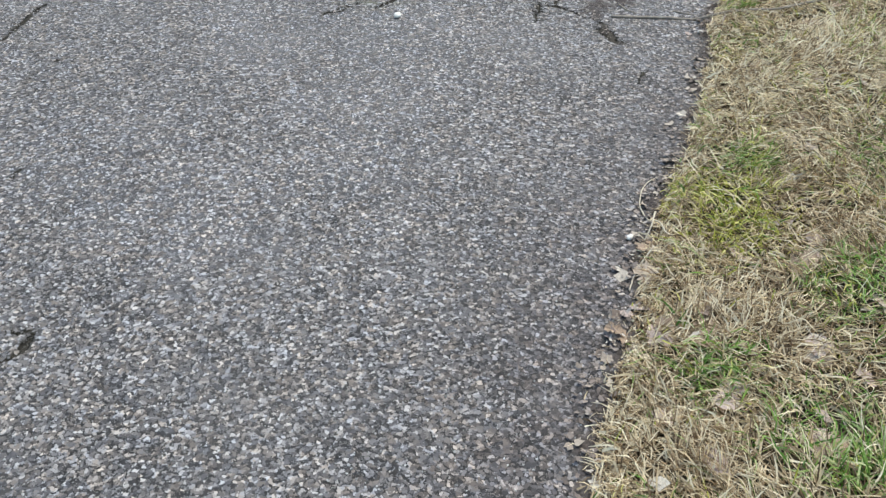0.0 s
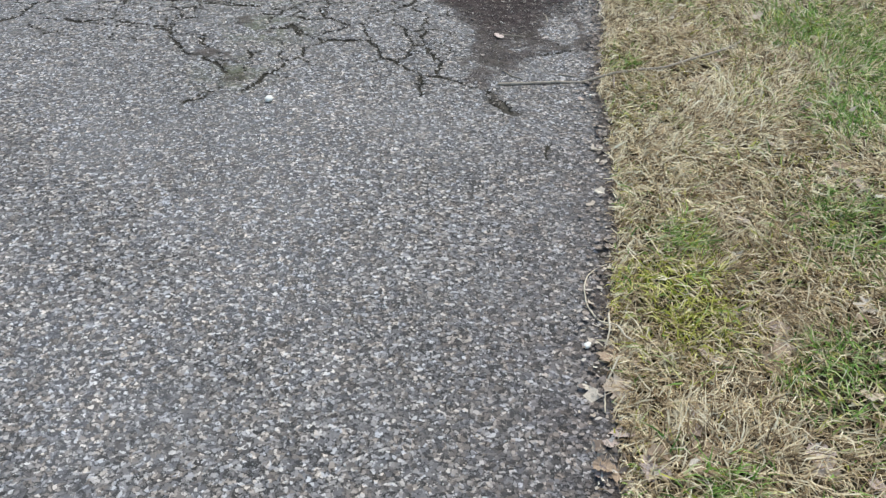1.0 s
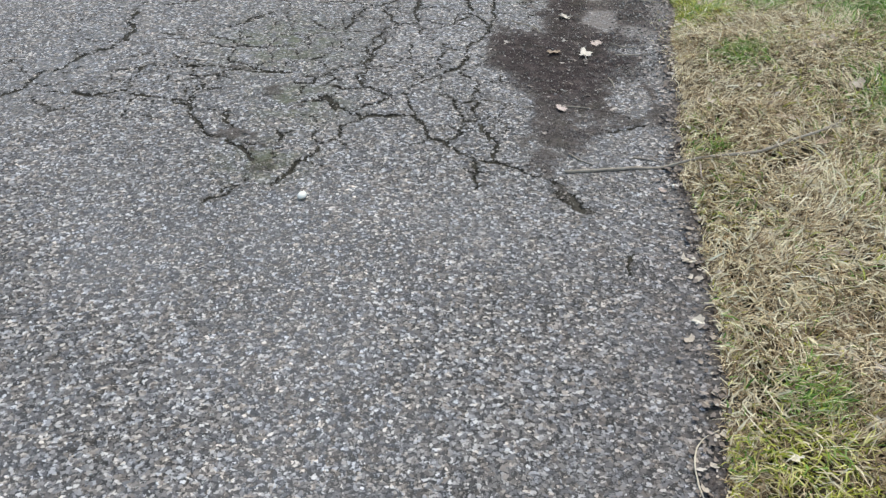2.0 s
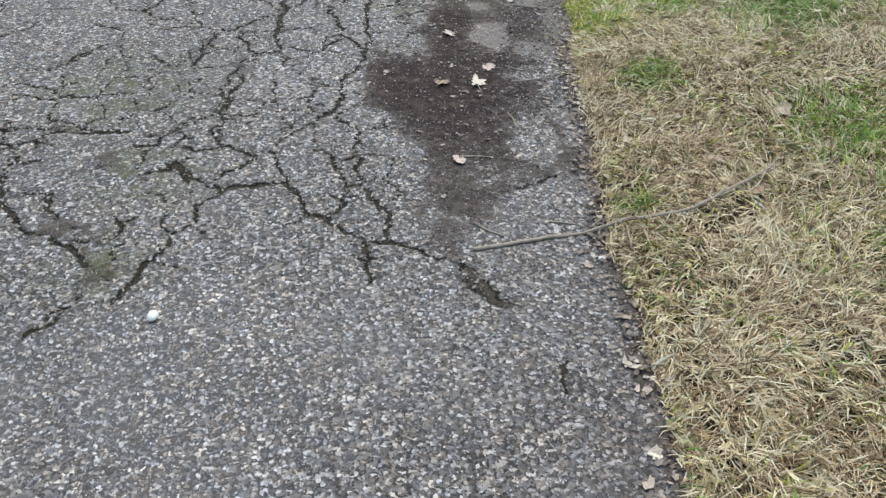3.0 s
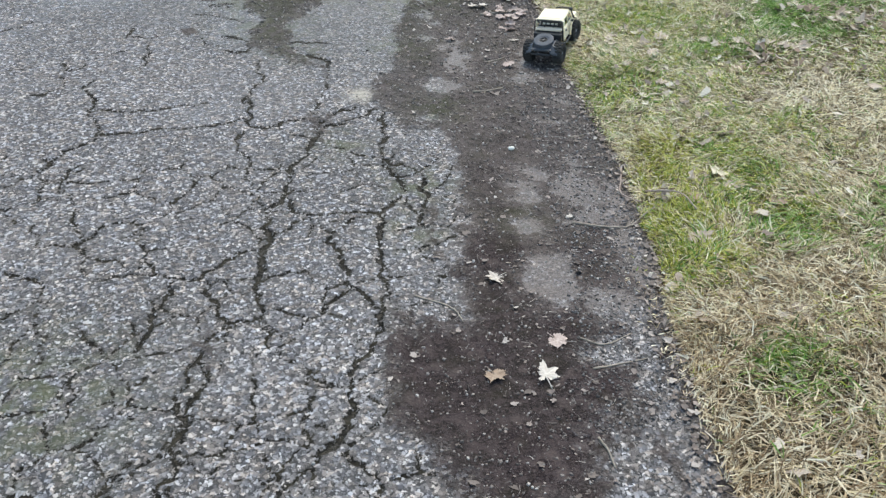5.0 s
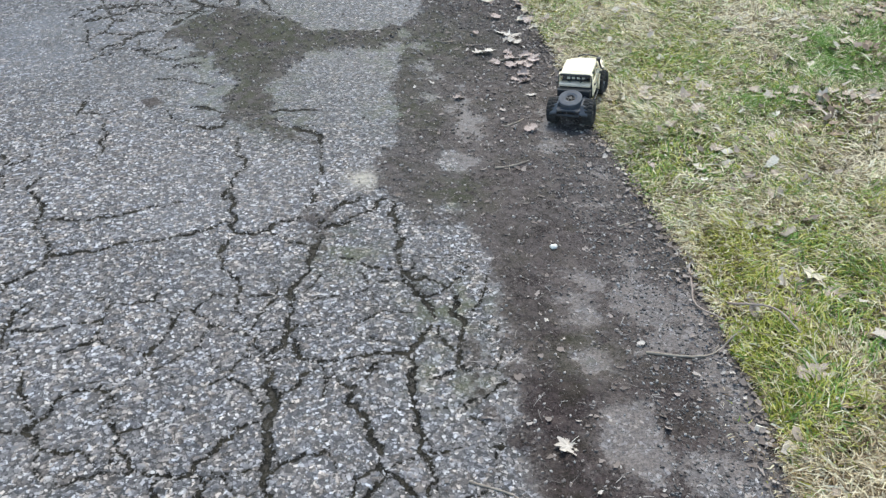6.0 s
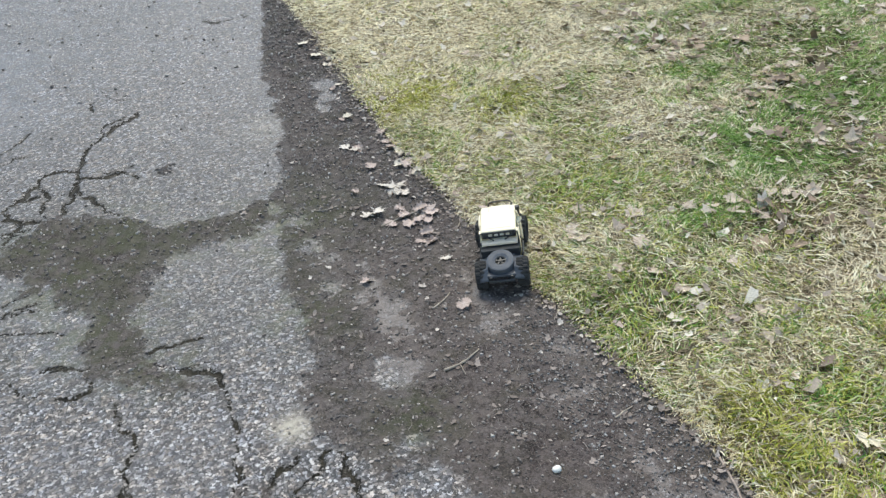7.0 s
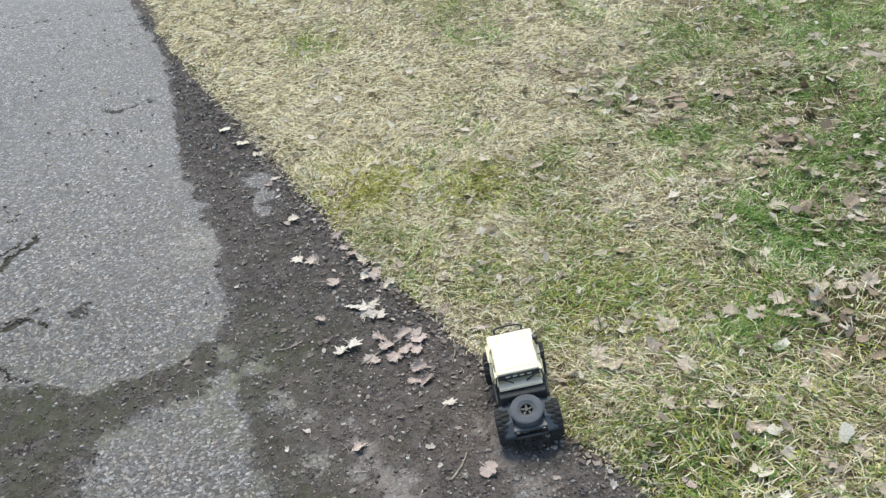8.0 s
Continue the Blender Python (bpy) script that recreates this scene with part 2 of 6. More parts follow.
def make_blades(name, *cols, rough=0.6, trans=0.25):
    """Grass whose blades each take their own tone."""
    s = Shader(name, rough, 0, 0.35)
    col = s.stops(s.island(), *cols)
    patch = s.noise(7, 3)
    col = s.mix(s.ramp(patch, 0.35, 0.65, 0.0, 0.35), col, s.mix(1.0, col, (0.72, 0.68, 0.62), "MULTIPLY"))
    s.set("Base Color", col)
    tr = s.t.nodes.new("ShaderNodeBsdfTranslucent")
    s.put(tr.inputs[0], col)
    mx = s.t.nodes.new("ShaderNodeMixShader")
    mx.inputs[0].default_value = trans
    s.t.links.new(s.b.outputs[0], mx.inputs[1])
    s.t.links.new(tr.outputs[0], mx.inputs[2])
    s.t.links.new(mx.outputs[0], s.t.nodes["Material Output"].inputs[0])
    return s.m


def make_leaf(name, a, b, vein):
    """A dry leaf: mottled blade, paler veins, a tone of its own for each leaf."""
    s = Shader(name, 0.62, 0, 0.4)
    n = s.noise(38, 4)
    col = s.mix(s.ramp(n, 0.35, 0.68), a, b)
    col = s.mix(s.ramp(s.each(), 0.0, 1.0, 0.0, 0.32), col, s.mix(1.0, col, (0.55, 0.5, 0.46), "MULTIPLY"))
    col = s.mix(s.ramp(s.noise(150, 2), 0.6, 0.75, 0.0, 0.5), col, (0.12, 0.085, 0.06))
    col = s.mix(s.math("MULTIPLY", s.attr("vein"), 0.6), col, vein)
    s.set("Base Color", col)
    s.bump(s.math("ADD", n, s.math("MULTIPLY", s.attr("vein"), 0.6)), 0.5, 0.002)
    return s.m


def make_chips(name, *cols, rough=0.7):
    s = Shader(name, rough, 0, 0.4)
    s.set("Base Color", s.mix(s.ramp(s.noise(300, 2), 0.35, 0.65, 0.0, 0.35), s.stops(s.island(), *cols), (0.1, 0.095, 0.09)))
    return s.m


M_ROAD = make_pavement()
M_EARTH = make_earth()
M_FAR = make_simple("far_ground", (0.10, 0.11, 0.045), (0.24, 0.20, 0.115), 0.6, 0.9, 0.2, 0.4, 20, 0.01)
# lowest stops kept dark so that some blades stand for shaded gaps
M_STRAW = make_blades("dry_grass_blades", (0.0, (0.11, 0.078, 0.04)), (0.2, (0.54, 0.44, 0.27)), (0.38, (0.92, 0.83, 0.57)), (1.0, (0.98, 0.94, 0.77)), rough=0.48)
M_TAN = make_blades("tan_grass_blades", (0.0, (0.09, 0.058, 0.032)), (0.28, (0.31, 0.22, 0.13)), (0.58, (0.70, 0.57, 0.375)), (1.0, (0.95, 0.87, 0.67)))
M_THATCH = make_blades("dead_thatch", (0.0, (0.10, 0.072, 0.042)), (0.4, (0.31, 0.245, 0.155)), (0.75, (0.62, 0.535, 0.365)), (1.0, (0.86, 0.80, 0.62)), trans=0.1)
M_GREEN = make_blades("green_grass_blades", (0.0, (0.05, 0.14, 0.02)), (0.4, (0.16, 0.32, 0.052)), (0.8, (0.33, 0.48, 0.13)), (1.0, (0.64, 0.67, 0.38)), rough=0.5)
M_MOSSY = make_blades("yellow_green_blades", (0.0, (0.19, 0.22, 0.025)), (0.5, (0.50, 0.52, 0.09)), (1.0, (0.80, 0.74, 0.34)))
M_GRIT = make_chips("stone_chips", (0.0, (0.10, 0.10, 0.10)), (0.4, (0.24, 0.236, 0.234)), (0.8, (0.38, 0.374, 0.368)), (1.0, (0.60, 0.59, 0.575)))
M_STONES = make_chips("verge_stones", (0.0, (0.035, 0.032, 0.032)), (0.45, (0.10, 0.095, 0.092)), (0.8, (0.20, 0.19, 0.185)), (1.0, (0.40, 0.385, 0.37)))
M_LITTER = make_chips("plant_litter", (0.0, (0.06, 0.05, 0.045)), (0.45, (0.155, 0.13, 0.117)), (0.8, (0.25, 0.218, 0.197)), (1.0, (0.50, 0.455, 0.415)))
M_FLAKE = make_chips("leaf_crumbs", (0.0, (0.18, 0.13, 0.10)), (0.3, (0.38, 0.31, 0.25)), (0.7, (0.56, 0.485, 0.40)), (1.0, (0.74, 0.68, 0.58)))
M_CRUMB = make_chips("brown_leaf_crumbs", (0.0, (0.10, 0.075, 0.062)), (0.45, (0.22, 0.175, 0.15)), (0.85, (0.36, 0.30, 0.265)), (1.0, (0.62, 0.56, 0.5)))
M_PILE = make_chips("crumpled_leaves", (0.0, (0.11, 0.07, 0.045)), (0.45, (0.28, 0.195, 0.135)), (0.8, (0.48, 0.385, 0.30)), (1.0, (0.70, 0.62, 0.52)))
M_LEAF = {
    "w": make_leaf("cream_leaf", (0.70, 0.64, 0.57), (0.55, 0.48, 0.41), (0.74, 0.69, 0.62)),
    "p": make_leaf("pinkish_leaf", (0.58, 0.47, 0.42), (0.40, 0.31, 0.275), (0.64, 0.54, 0.49)),
    "g": make_leaf("grey_leaf", (0.60, 0.50, 0.405), (0.40, 0.315, 0.245), (0.63, 0.55, 0.46)),
    "c": make_leaf("tan_leaf", (0.74, 0.67, 0.56), (0.58, 0.50, 0.40), (0.76, 0.7, 0.6)),
    "b": make_leaf("brown_leaf", (0.42, 0.315, 0.225), (0.27, 0.19, 0.135), (0.48, 0.38, 0.29)),
    "o": make_leaf("straw_leaf", (0.80, 0.73, 0.56), (0.70, 0.61, 0.44), (0.82, 0.77, 0.62)),
}
M_BARK = make_simple("grey_bark", (0.38, 0.33, 0.27), (0.24, 0.2, 0.16), 40, 0.8, 0.3, 0.7, 5, 0.002)
M_VINE = make_simple("red_brown_stem", (0.40, 0.32, 0.27), (0.26, 0.2, 0.17), 60, 0.7)
M_STEM = make_simple("pale_stem", (0.62, 0.54, 0.42), (0.48, 0.41, 0.32), 60, 0.7)
M_PEBBLE = make_simple("white_quartz", (0.80, 0.78, 0.73), (0.66, 0.63, 0.57), 60, 0.45)
M_CREAM = make_simple("cream_paint", (0.90, 0.79, 0.57), (0.87, 0.76, 0.54), 25, 0.38, 0.5, 0.05)
M_SILL = make_simple("cream_trim", (0.84, 0.72, 0.58), (0.8, 0.68, 0.54), 30, 0.5, 0.4, 0.05)
M_BLACK = make_simple("black_plastic", (0.022, 0.023, 0.026), (0.034, 0.036, 0.040), 40, 0.45, 0.5, 0.15)
M_SPARE = make_simple("blue_grey_dusty_rubber", (0.062, 0.070, 0.086), (0.092, 0.102, 0.122), 45, 0.6, 0.4, 0.2)
M_DECK = make_simple("dark_blue_grey_plastic", (0.040, 0.046, 0.058), (0.062, 0.070, 0.085), 30, 0.42, 0.5, 0.15)
M_TYRE = make_simple("dusty_rubber", (0.020, 0.020, 0.021), (0.045, 0.044, 0.043), 60, 0.8, 0.3, 0.4)
M_LENS = make_simple("lamp_lens", (0.78, 0.76, 0.66), (0.7, 0.68, 0.6), 50, 0.2)
M_GLASS = make_simple("tinted_window", (0.45, 0.47, 0.5), (0.42, 0.44, 0.47), 20, 0.12, 0.5, 0.02)
M_GLASS.node_tree.nodes["Principled BSDF"].inputs["Transmission Weight"].default_value = 1.0
M_STEEL = make_simple("dull_metal", (0.30, 0.30, 0.32), (0.2, 0.2, 0.21), 50, 0.4)

# ---- fields over the ground ----
rng = np.random.default_rng(7)
LATTICE = rng.random((256, 256))


def field(x, y, scale, octaves=3):
    """Smooth value noise, 0 to 1, in numpy."""
    total, amp, norm = 0.0, 1.0, 0.0
    for k in range(octaves):
        u, v = np.asarray(x) * scale + 37.1 * k, np.asarray(y) * scale + 11.7 * k
        i, j = np.floor(u).astype(int), np.floor(v).astype(int)
        a, b = u - i, v - j
        a, b = a * a * (3 - 2 * a), b * b * (3 - 2 * b)
        g = lambda p, q: LATTICE[p % 256, q % 256]
        total = total + amp * ((g(i, j) * (1 - a) + g(i + 1, j) * a) * (1 - b) + (g(i, j + 1) * (1 - a) + g(i + 1, j + 1) * a) * b)
        norm, amp, scale = norm + amp, amp * 0.5, scale * 2.03
    return total / norm


EDGE_Y = (-3, 1.041, 1.608, 2.012, 2.522, 3.029, 3.266, 3.562, 4.003, 4.595, 5.187, 5.584, 6.175, 6.742, 7.171, 7.886, 8.466, 9.064, 9.672, 10.281, 14, 60)
EDGE_X = (-0.2, 0.208, 0.263, 0.308, 0.401, 0.464, 0.445, 0.511, 0.572, 0.679, 0.758, 0.773, 0.8, 0.826, 0.834, 0.898, 0.953, 0.996, 1.086, 1.222, 2.0, 12)


def verge(y):
    """Where the pavement meets the lawn."""
    return np.interp(y, EDGE_Y, EDGE_X) + 0.035 * (field(y, 0 * np.asarray(y) + 3.3, 6.0) - 0.5)


def rise(y):
    """The drive climbs gently past its worst stretch."""
    u = np.clip(np.asarray(y) - 6.45, 0.0, 6.0)
    t = np.clip((np.asarray(y) - 13.0) / 26.0, 0, 1)
    return 0.10 * u * u / (u + 0.35) * (1 - t * t * (3 - 2 * t))


def lawn_height(x, y):
    """The lawn's soil: a low bank at the drive, then a slope that grows steeper away from the start."""
    d = x - verge(y)
    bank = np.interp(y, (2.5, 4.5), (0.026, 0.044))
    slope = np.interp(y, (2.5, 3.9, 5.0, 6.2, 7.0, 8.5), (0.06, 0.12, 0.15, 0.145, 0.11, 0.10))
    t = np.clip((d - 7.0) / 20.0, 0, 1)
    far = (np.clip(d, 0, 2.2) + 0.55 * np.clip(d - 2.2, 0, 3)) * (1 - t * t * (3 - 2 * t))
    z = bank * np.clip(d / 0.12, 0, 1) + slope * far + 0.02 * (field(x, y, 3.0) - 0.5) * np.clip(d / 0.2, 0, 1)
    return z - 0.012 + rise(y)


def polygon_gap(x, y, pts):
    """Signed distance to a polygon, negative inside."""
    best, inside = np.full(x.shape, 9.0), np.zeros(x.shape, bool)
    for (ax, ay), (bx, by) in zip(pts, pts[1:] + pts[:1]):
        ex, ey = bx - ax, by - ay
        t = np.clip(((x - ax) * ex + (y - ay) * ey) / (ex * ex + ey * ey), 0, 1)
        best = np.minimum(best, np.hypot(x - ax - t * ex, y - ay - t * ey))
        if ay != by:
            inside ^= ((ay > y) != (by > y)) & (x < (bx - ax) * (y - ay) / (by - ay) + ax)
    return np.where(inside, -best, best)


# the dirt strip beside the lawn, in three stretches, and a hollow to its left
SOIL_NEAR = [(0.155, 3.058), (0.084, 3.095), (0.042, 3.192), (0.011, 3.27), (-0.04, 3.308), (-0.012, 3.398), (-0.052, 3.455), (-0.004, 3.536), (0.017, 3.614),
             (-0.007, 3.829), (-0.089, 3.963), (-0.151, 4.055), (-0.164, 4.287), (-0.137, 4.415), (0.061, 4.442), (0.089, 4.569), (0.026, 4.757), (0.043, 4.975),
             (0.987, 4.996), (0.823, 3.682), (0.489, 3.63), (0.398, 3.618), (0.298, 3.575), (0.218, 3.514), (0.139, 3.403), (0.05, 3.331), (0.041, 3.252), (0.072, 3.174)]
SOIL_MID = [(0.044, 4.876), (0.153, 4.928), (0.19, 5.177), (0.208, 5.392), (0.138, 5.489), (0.039, 5.466), (0.008, 5.605), (-0.033, 5.762), (-0.064, 5.89),
            (0.034, 6.021), (0.082, 6.211), (0.1, 6.38), (0.079, 6.458), (0.148, 6.624), (0.208, 6.862), (1.146, 6.92), (1.088, 4.899)]
SOIL_FAR = [(0.21, 6.819), (0.263, 7.021), (0.334, 7.138), (0.436, 7.436), (0.527, 7.804), (0.58, 8.103), (0.793, 8.774), (0.985, 9.331), (1.169, 10.332), (2.3, 14),
            (3.4, 14), (1.35, 6.834)]
HOLLOW = [(-0.701, 7.209), (-0.587, 7.229), (-0.512, 7.294), (-0.389, 7.233), (-0.273, 7.156), (-0.165, 7.02), (0.009, 6.991), (0.225, 7.012), (0.218, 6.862), (0.054, 6.824), (-0.054, 6.838),
          (-0.181, 6.852), (-0.228, 6.783), (-0.299, 6.668), (-0.357, 6.586), (-0.375, 6.405), (-0.364, 6.307), (-0.303, 6.19), (-0.243, 6.083), (-0.302, 6.081), (-0.441, 6.236), (-0.541, 6.341),
          (-0.533, 6.498), (-0.485, 6.645), (-0.559, 6.852), (-0.626, 6.984), (-0.75, 7.006)]
# bare pavement that shows through the dirt: x, y, half widths
BARE = [(0.233, 5.86, 0.079, 0.079), (0.322, 6.116, 0.049, 0.121), (0.446, 5.156, 0.049, 0.042), (0.393, 5.056, 0.051, 0.057), (0.563, 5.04, 0.082, 0.099), (0.356, 4.831, 0.035, 0.034), (0.357, 4.569, 0.083, 0.105),
        (0.125, 5.025, 0.049, 0.131), (0.101, 5.364, 0.112, 0.151), (0.081, 4.763, 0.045, 0.091), (0.042, 4.593, 0.042, 0.07), (0.022, 4.45, 0.042, 0.039), (0.584, 5.928, 0.061, 0.046), (0.617, 6.057, 0.05, 0.045),
        (0.572, 4.886, 0.074, 0.046), (0.504, 4.442, 0.083, 0.083), (0.125, 5.582, 0.033, 0.03), (0.594, 5.224, 0.019, 0.032), (0.772, 7.83, 0.053, 0.066), (0.739, 7.689, 0.038, 0.038), (0.692, 7.595, 0.042, 0.055),
        (0.272, 6.621, 0.037, 0.042), (0.269, 6.821, 0.033, 0.035), (0.276, 6.532, 0.03, 0.036), (0.369, 6.429, 0.026, 0.029), (0.641, 6.204, 0.023, 0.026), (0.232, 6.365, 0.028, 0.033), (0.343, 6.321, 0.02, 0.025),
        (0.374, 3.813, 0.067, 0.148), (-0.018, 3.439, 0.027, 0.031)]
BARE_EDGE = [(0.445, 4.253, 0.05, 0.05), (0.639, 4.613, 0.05, 0.22), (0.511, 4.001, 0.05, 0.26), (0.688, 4.94, 0.05, 0.16), (0.605, 5.532, 0.03, 0.02),
             (0.089, 3.401, 0.025, 0.02), (0.217, 3.621, 0.05, 0.03), (0.683, 5.701, 0.045, 0.05)]
SMALL_SOIL = [(0.462, 3.295, 0.035, 0.050), (-0.788, 6.501, 0.050, 0.035), (-0.178, 7.438, 0.100, 0.030), (0.486, 3.257, 0.035, 0.050), (-0.097, 4.387, 0.040, 0.100), (-0.618, 4.327, 0.020, 0.060), (-0.277, 5.547, 0.030, 0.070), (-0.068, 4.437, 0.050, 0.060), (-0.965, 3.804, 0.032, 0.030), (-0.883, 3.719, 0.021, 0.029), (-1.015, 3.472, 0.029, 0.024), (-0.913, 3.304, 0.035, 0.031), (-0.862, 3.250, 0.046, 0.022), (-1.076, 3.969, 0.031, 0.024), (-0.918, 3.347, 0.019, 0.032), (-0.70, 7.08, 0.08, 0.08), (-0.60, 6.93, 0.07, 0.08), (-0.52, 6.78, 0.05, 0.07)]
MOSS = [(-0.32, 7.058, 0.2), (-0.125, 6.938, 0.15), (-0.606, 7.132, 0.15), (-0.464, 6.538, 0.2), (-0.51, 6.845, 0.2), (-0.363, 6.248, 0.12), (-0.893, 3.297, 0.12), (-0.827, 3.712, 0.15), (0.269, 6.82, 0.25), (0.13, 6.261, 0.15), (-0.207, 5.41, 0.1), (0.042, 5.124, 0.12),
        (-0.005, 4.875, 0.1), (0.186, 5.669, 0.12), (-0.978, 4.236, 0.25), (0.341, 4.883, 0.12)]


def oval_gap(x, y, cx, cy, rx, ry):
    k = np.hypot((x - cx) / rx, (y - cy) / ry)
    return (k - 1) * min(rx, ry)


def soil_gap(x, y):
    """Signed distance to the dirt cover, negative where it lies."""
    d = np.minimum.reduce([polygon_gap(x, y, p) for p in (SOIL_NEAR, SOIL_MID, SOIL_FAR, HOLLOW)])
    for o in SMALL_SOIL:
        d = np.minimum(d, oval_gap(x, y, *o) + 0.12 * (field(x, y, 16.0) - 0.42) + 0.04 * (field(x, y, 50.0) - 0.5))
    wob = 0.055 * (field(x, y, 22.0) - 0.5) + 0.05 * (field(x, y, 9.0) - 0.5) + 0.045 * (field(x, y, 55.0) - 0.5)
    warp = 0.16 * (field(x, y, 19.0) - 0.5)
    for o in BARE + BARE_EDGE:
        d = np.maximum(d, -(oval_gap(x, y, *o) + 0.4 * warp))
    d = np.minimum(d, (verge(y) - x) - 0.03 + 0.045 * (field(x, y, 30.0) - 0.35))
    return d + wob


CRACKS = []


def crack(width, *pts):
    """A crack along a broken line; it frays by itself between the corners."""
    CRACKS.append((width, [np.array(p) for p in pts]))


crack(0.01, (-0.687, 5.596), (-0.63, 5.606), (-0.577, 5.617), (-0.527, 5.639))
crack(0.011, (-0.533, 5.822), (-0.526, 5.72), (-0.527, 5.622), (-0.51, 5.57))
crack(0.01, (-0.53, 5.551), (-0.551, 5.499), (-0.564, 5.485))
crack(0.013, (-0.51, 5.57), (-0.457, 5.559), (-0.41, 5.576), (-0.375, 5.617), (-0.317, 5.616), (-0.269, 5.628))
crack(0.01, (-0.411, 5.554), (-0.365, 5.495), (-0.32, 5.484), (-0.282, 5.469))
crack(0.013, (-0.27, 5.751), (-0.274, 5.628), (-0.259, 5.576), (-0.227, 5.629), (-0.171, 5.68), (-0.117, 5.704))
crack(0.013, (-0.282, 5.469), (-0.225, 5.566), (-0.178, 5.567), (-0.128, 5.606), (-0.077, 5.658), (-0.046, 5.678))
crack(0.019, (-0.27, 5.605), (-0.282, 5.469), (-0.312, 5.379), (-0.351, 5.299), (-0.376, 5.206), (-0.38, 5.106), (-0.403, 5.052), (-0.434, 5.026))
crack(0.01, (-0.434, 5.026), (-0.454, 5.024), (-0.47, 5.06))
crack(0.017, (-0.434, 5.026), (-0.44, 4.964), (-0.434, 4.871), (-0.449, 4.815), (-0.456, 4.741), (-0.465, 4.671), (-0.47, 4.62), (-0.46, 4.552), (-0.451, 4.503))
crack(0.015, (-0.384, 5.072), (-0.373, 5.006), (-0.333, 4.976), (-0.293, 4.968), (-0.232, 4.977), (-0.181, 4.98))
crack(0.013, (-0.181, 4.98), (-0.111, 4.967), (-0.078, 4.993), (-0.039, 5.032), (-0.013, 5.06))
crack(0.009, (-0.434, 4.863), (-0.375, 4.904), (-0.334, 4.948))
crack(0.012, (-0.293, 4.968), (-0.286, 4.913), (-0.258, 4.87), (-0.217, 4.885), (-0.184, 4.938))
crack(0.014, (-0.258, 4.87), (-0.246, 4.791), (-0.231, 4.715), (-0.222, 4.642), (-0.215, 4.607))
crack(0.016, (-0.111, 4.967), (-0.111, 4.853), (-0.117, 4.776), (-0.114, 4.701), (-0.113, 4.612), (-0.133, 4.53), (-0.146, 4.45), (-0.161, 4.375))
crack(0.01, (-0.215, 4.607), (-0.189, 4.587), (-0.165, 4.54), (-0.138, 4.498))
crack(0.009, (-0.215, 4.607), (-0.235, 4.575), (-0.264, 4.545), (-0.289, 4.515), (-0.302, 4.485))
crack(0.013, (-0.028, 5.665), (-0.041, 5.496), (-0.055, 5.365), (-0.057, 5.29))
crack(0.012, (-0.057, 5.29), (-0.032, 5.253), (0.002, 5.259), (0.03, 5.217))
crack(0.012, (-0.058, 5.28), (-0.043, 5.206), (-0.02, 5.152), (-0.006, 5.086))
crack(0.006, (-0.233, 5.401), (-0.168, 5.353), (-0.104, 5.315), (-0.062, 5.291))
crack(0.016, (0.03, 5.217), (0.066, 5.156), (0.063, 5.042), (0.029, 4.939), (0.041, 4.867))
crack(0.01, (-0.013, 5.06), (0.012, 4.97), (0.033, 4.938))
crack(0.006, (-0.564, 5.485), (-0.544, 5.395), (-0.519, 5.27), (-0.496, 5.16), (-0.472, 5.06))
crack(0.01, (-0.453, 4.812), (-0.491, 4.801), (-0.528, 4.779), (-0.573, 4.73), (-0.617, 4.689), (-0.633, 4.673))
crack(0.01, (-0.837, 4.977), (-0.816, 4.896), (-0.782, 4.798), (-0.752, 4.74), (-0.742, 4.704), (-0.699, 4.688), (-0.652, 4.669), (-0.626, 4.673))
crack(0.006, (-0.742, 4.704), (-0.791, 4.71), (-0.836, 4.708))
crack(0.01, (-0.626, 4.673), (-0.597, 4.638), (-0.589, 4.584), (-0.565, 4.526), (-0.538, 4.478))
crack(0.01, (-0.538, 4.478), (-0.503, 4.484), (-0.451, 4.496))
crack(0.01, (-0.538, 4.478), (-0.561, 4.423), (-0.577, 4.395), (-0.608, 4.347))
crack(0.011, (-0.698, 4.671), (-0.716, 4.566), (-0.737, 4.505), (-0.74, 4.444), (-0.759, 4.388))
crack(0.006, (-0.597, 4.638), (-0.534, 4.662), (-0.474, 4.665))
crack(0.008, (-1.128, 4.991), (-1.1, 4.91), (-1.081, 4.863))
crack(0.007, (-1.083, 4.874), (-1.033, 4.876), (-0.978, 4.884), (-0.94, 4.95), (-0.886, 4.983), (-0.838, 4.986))
crack(0.006, (-0.987, 4.882), (-0.951, 4.8), (-0.928, 4.726), (-0.88, 4.696), (-0.836, 4.708))
crack(0.009, (-1.151, 4.769), (-1.109, 4.74), (-1.07, 4.722), (-1.038, 4.687), (-1.015, 4.602))
crack(0.006, (-1.196, 4.73), (-1.15, 4.724), (-1.109, 4.74))
crack(0.007, (-1.164, 5.343), (-1.143, 5.248), (-1.144, 5.138), (-1.165, 5.089))
crack(0.01, (-1.128, 6), (-1.086, 5.841), (-1.069, 5.666), (-1.042, 5.539))
crack(0.008, (-1.074, 5.74), (-0.974, 5.729), (-0.881, 5.73), (-0.79, 5.761), (-0.673, 5.777))
crack(0.008, (-1.043, 5.544), (-0.954, 5.561), (-0.866, 5.572), (-0.777, 5.584), (-0.687, 5.596))
crack(0.006, (-1.164, 5.343), (-1.148, 5.399), (-1.093, 5.457), (-1.042, 5.539))
crack(0.012, (-1.346, 5.881), (-1.29, 5.893), (-1.24, 5.949))
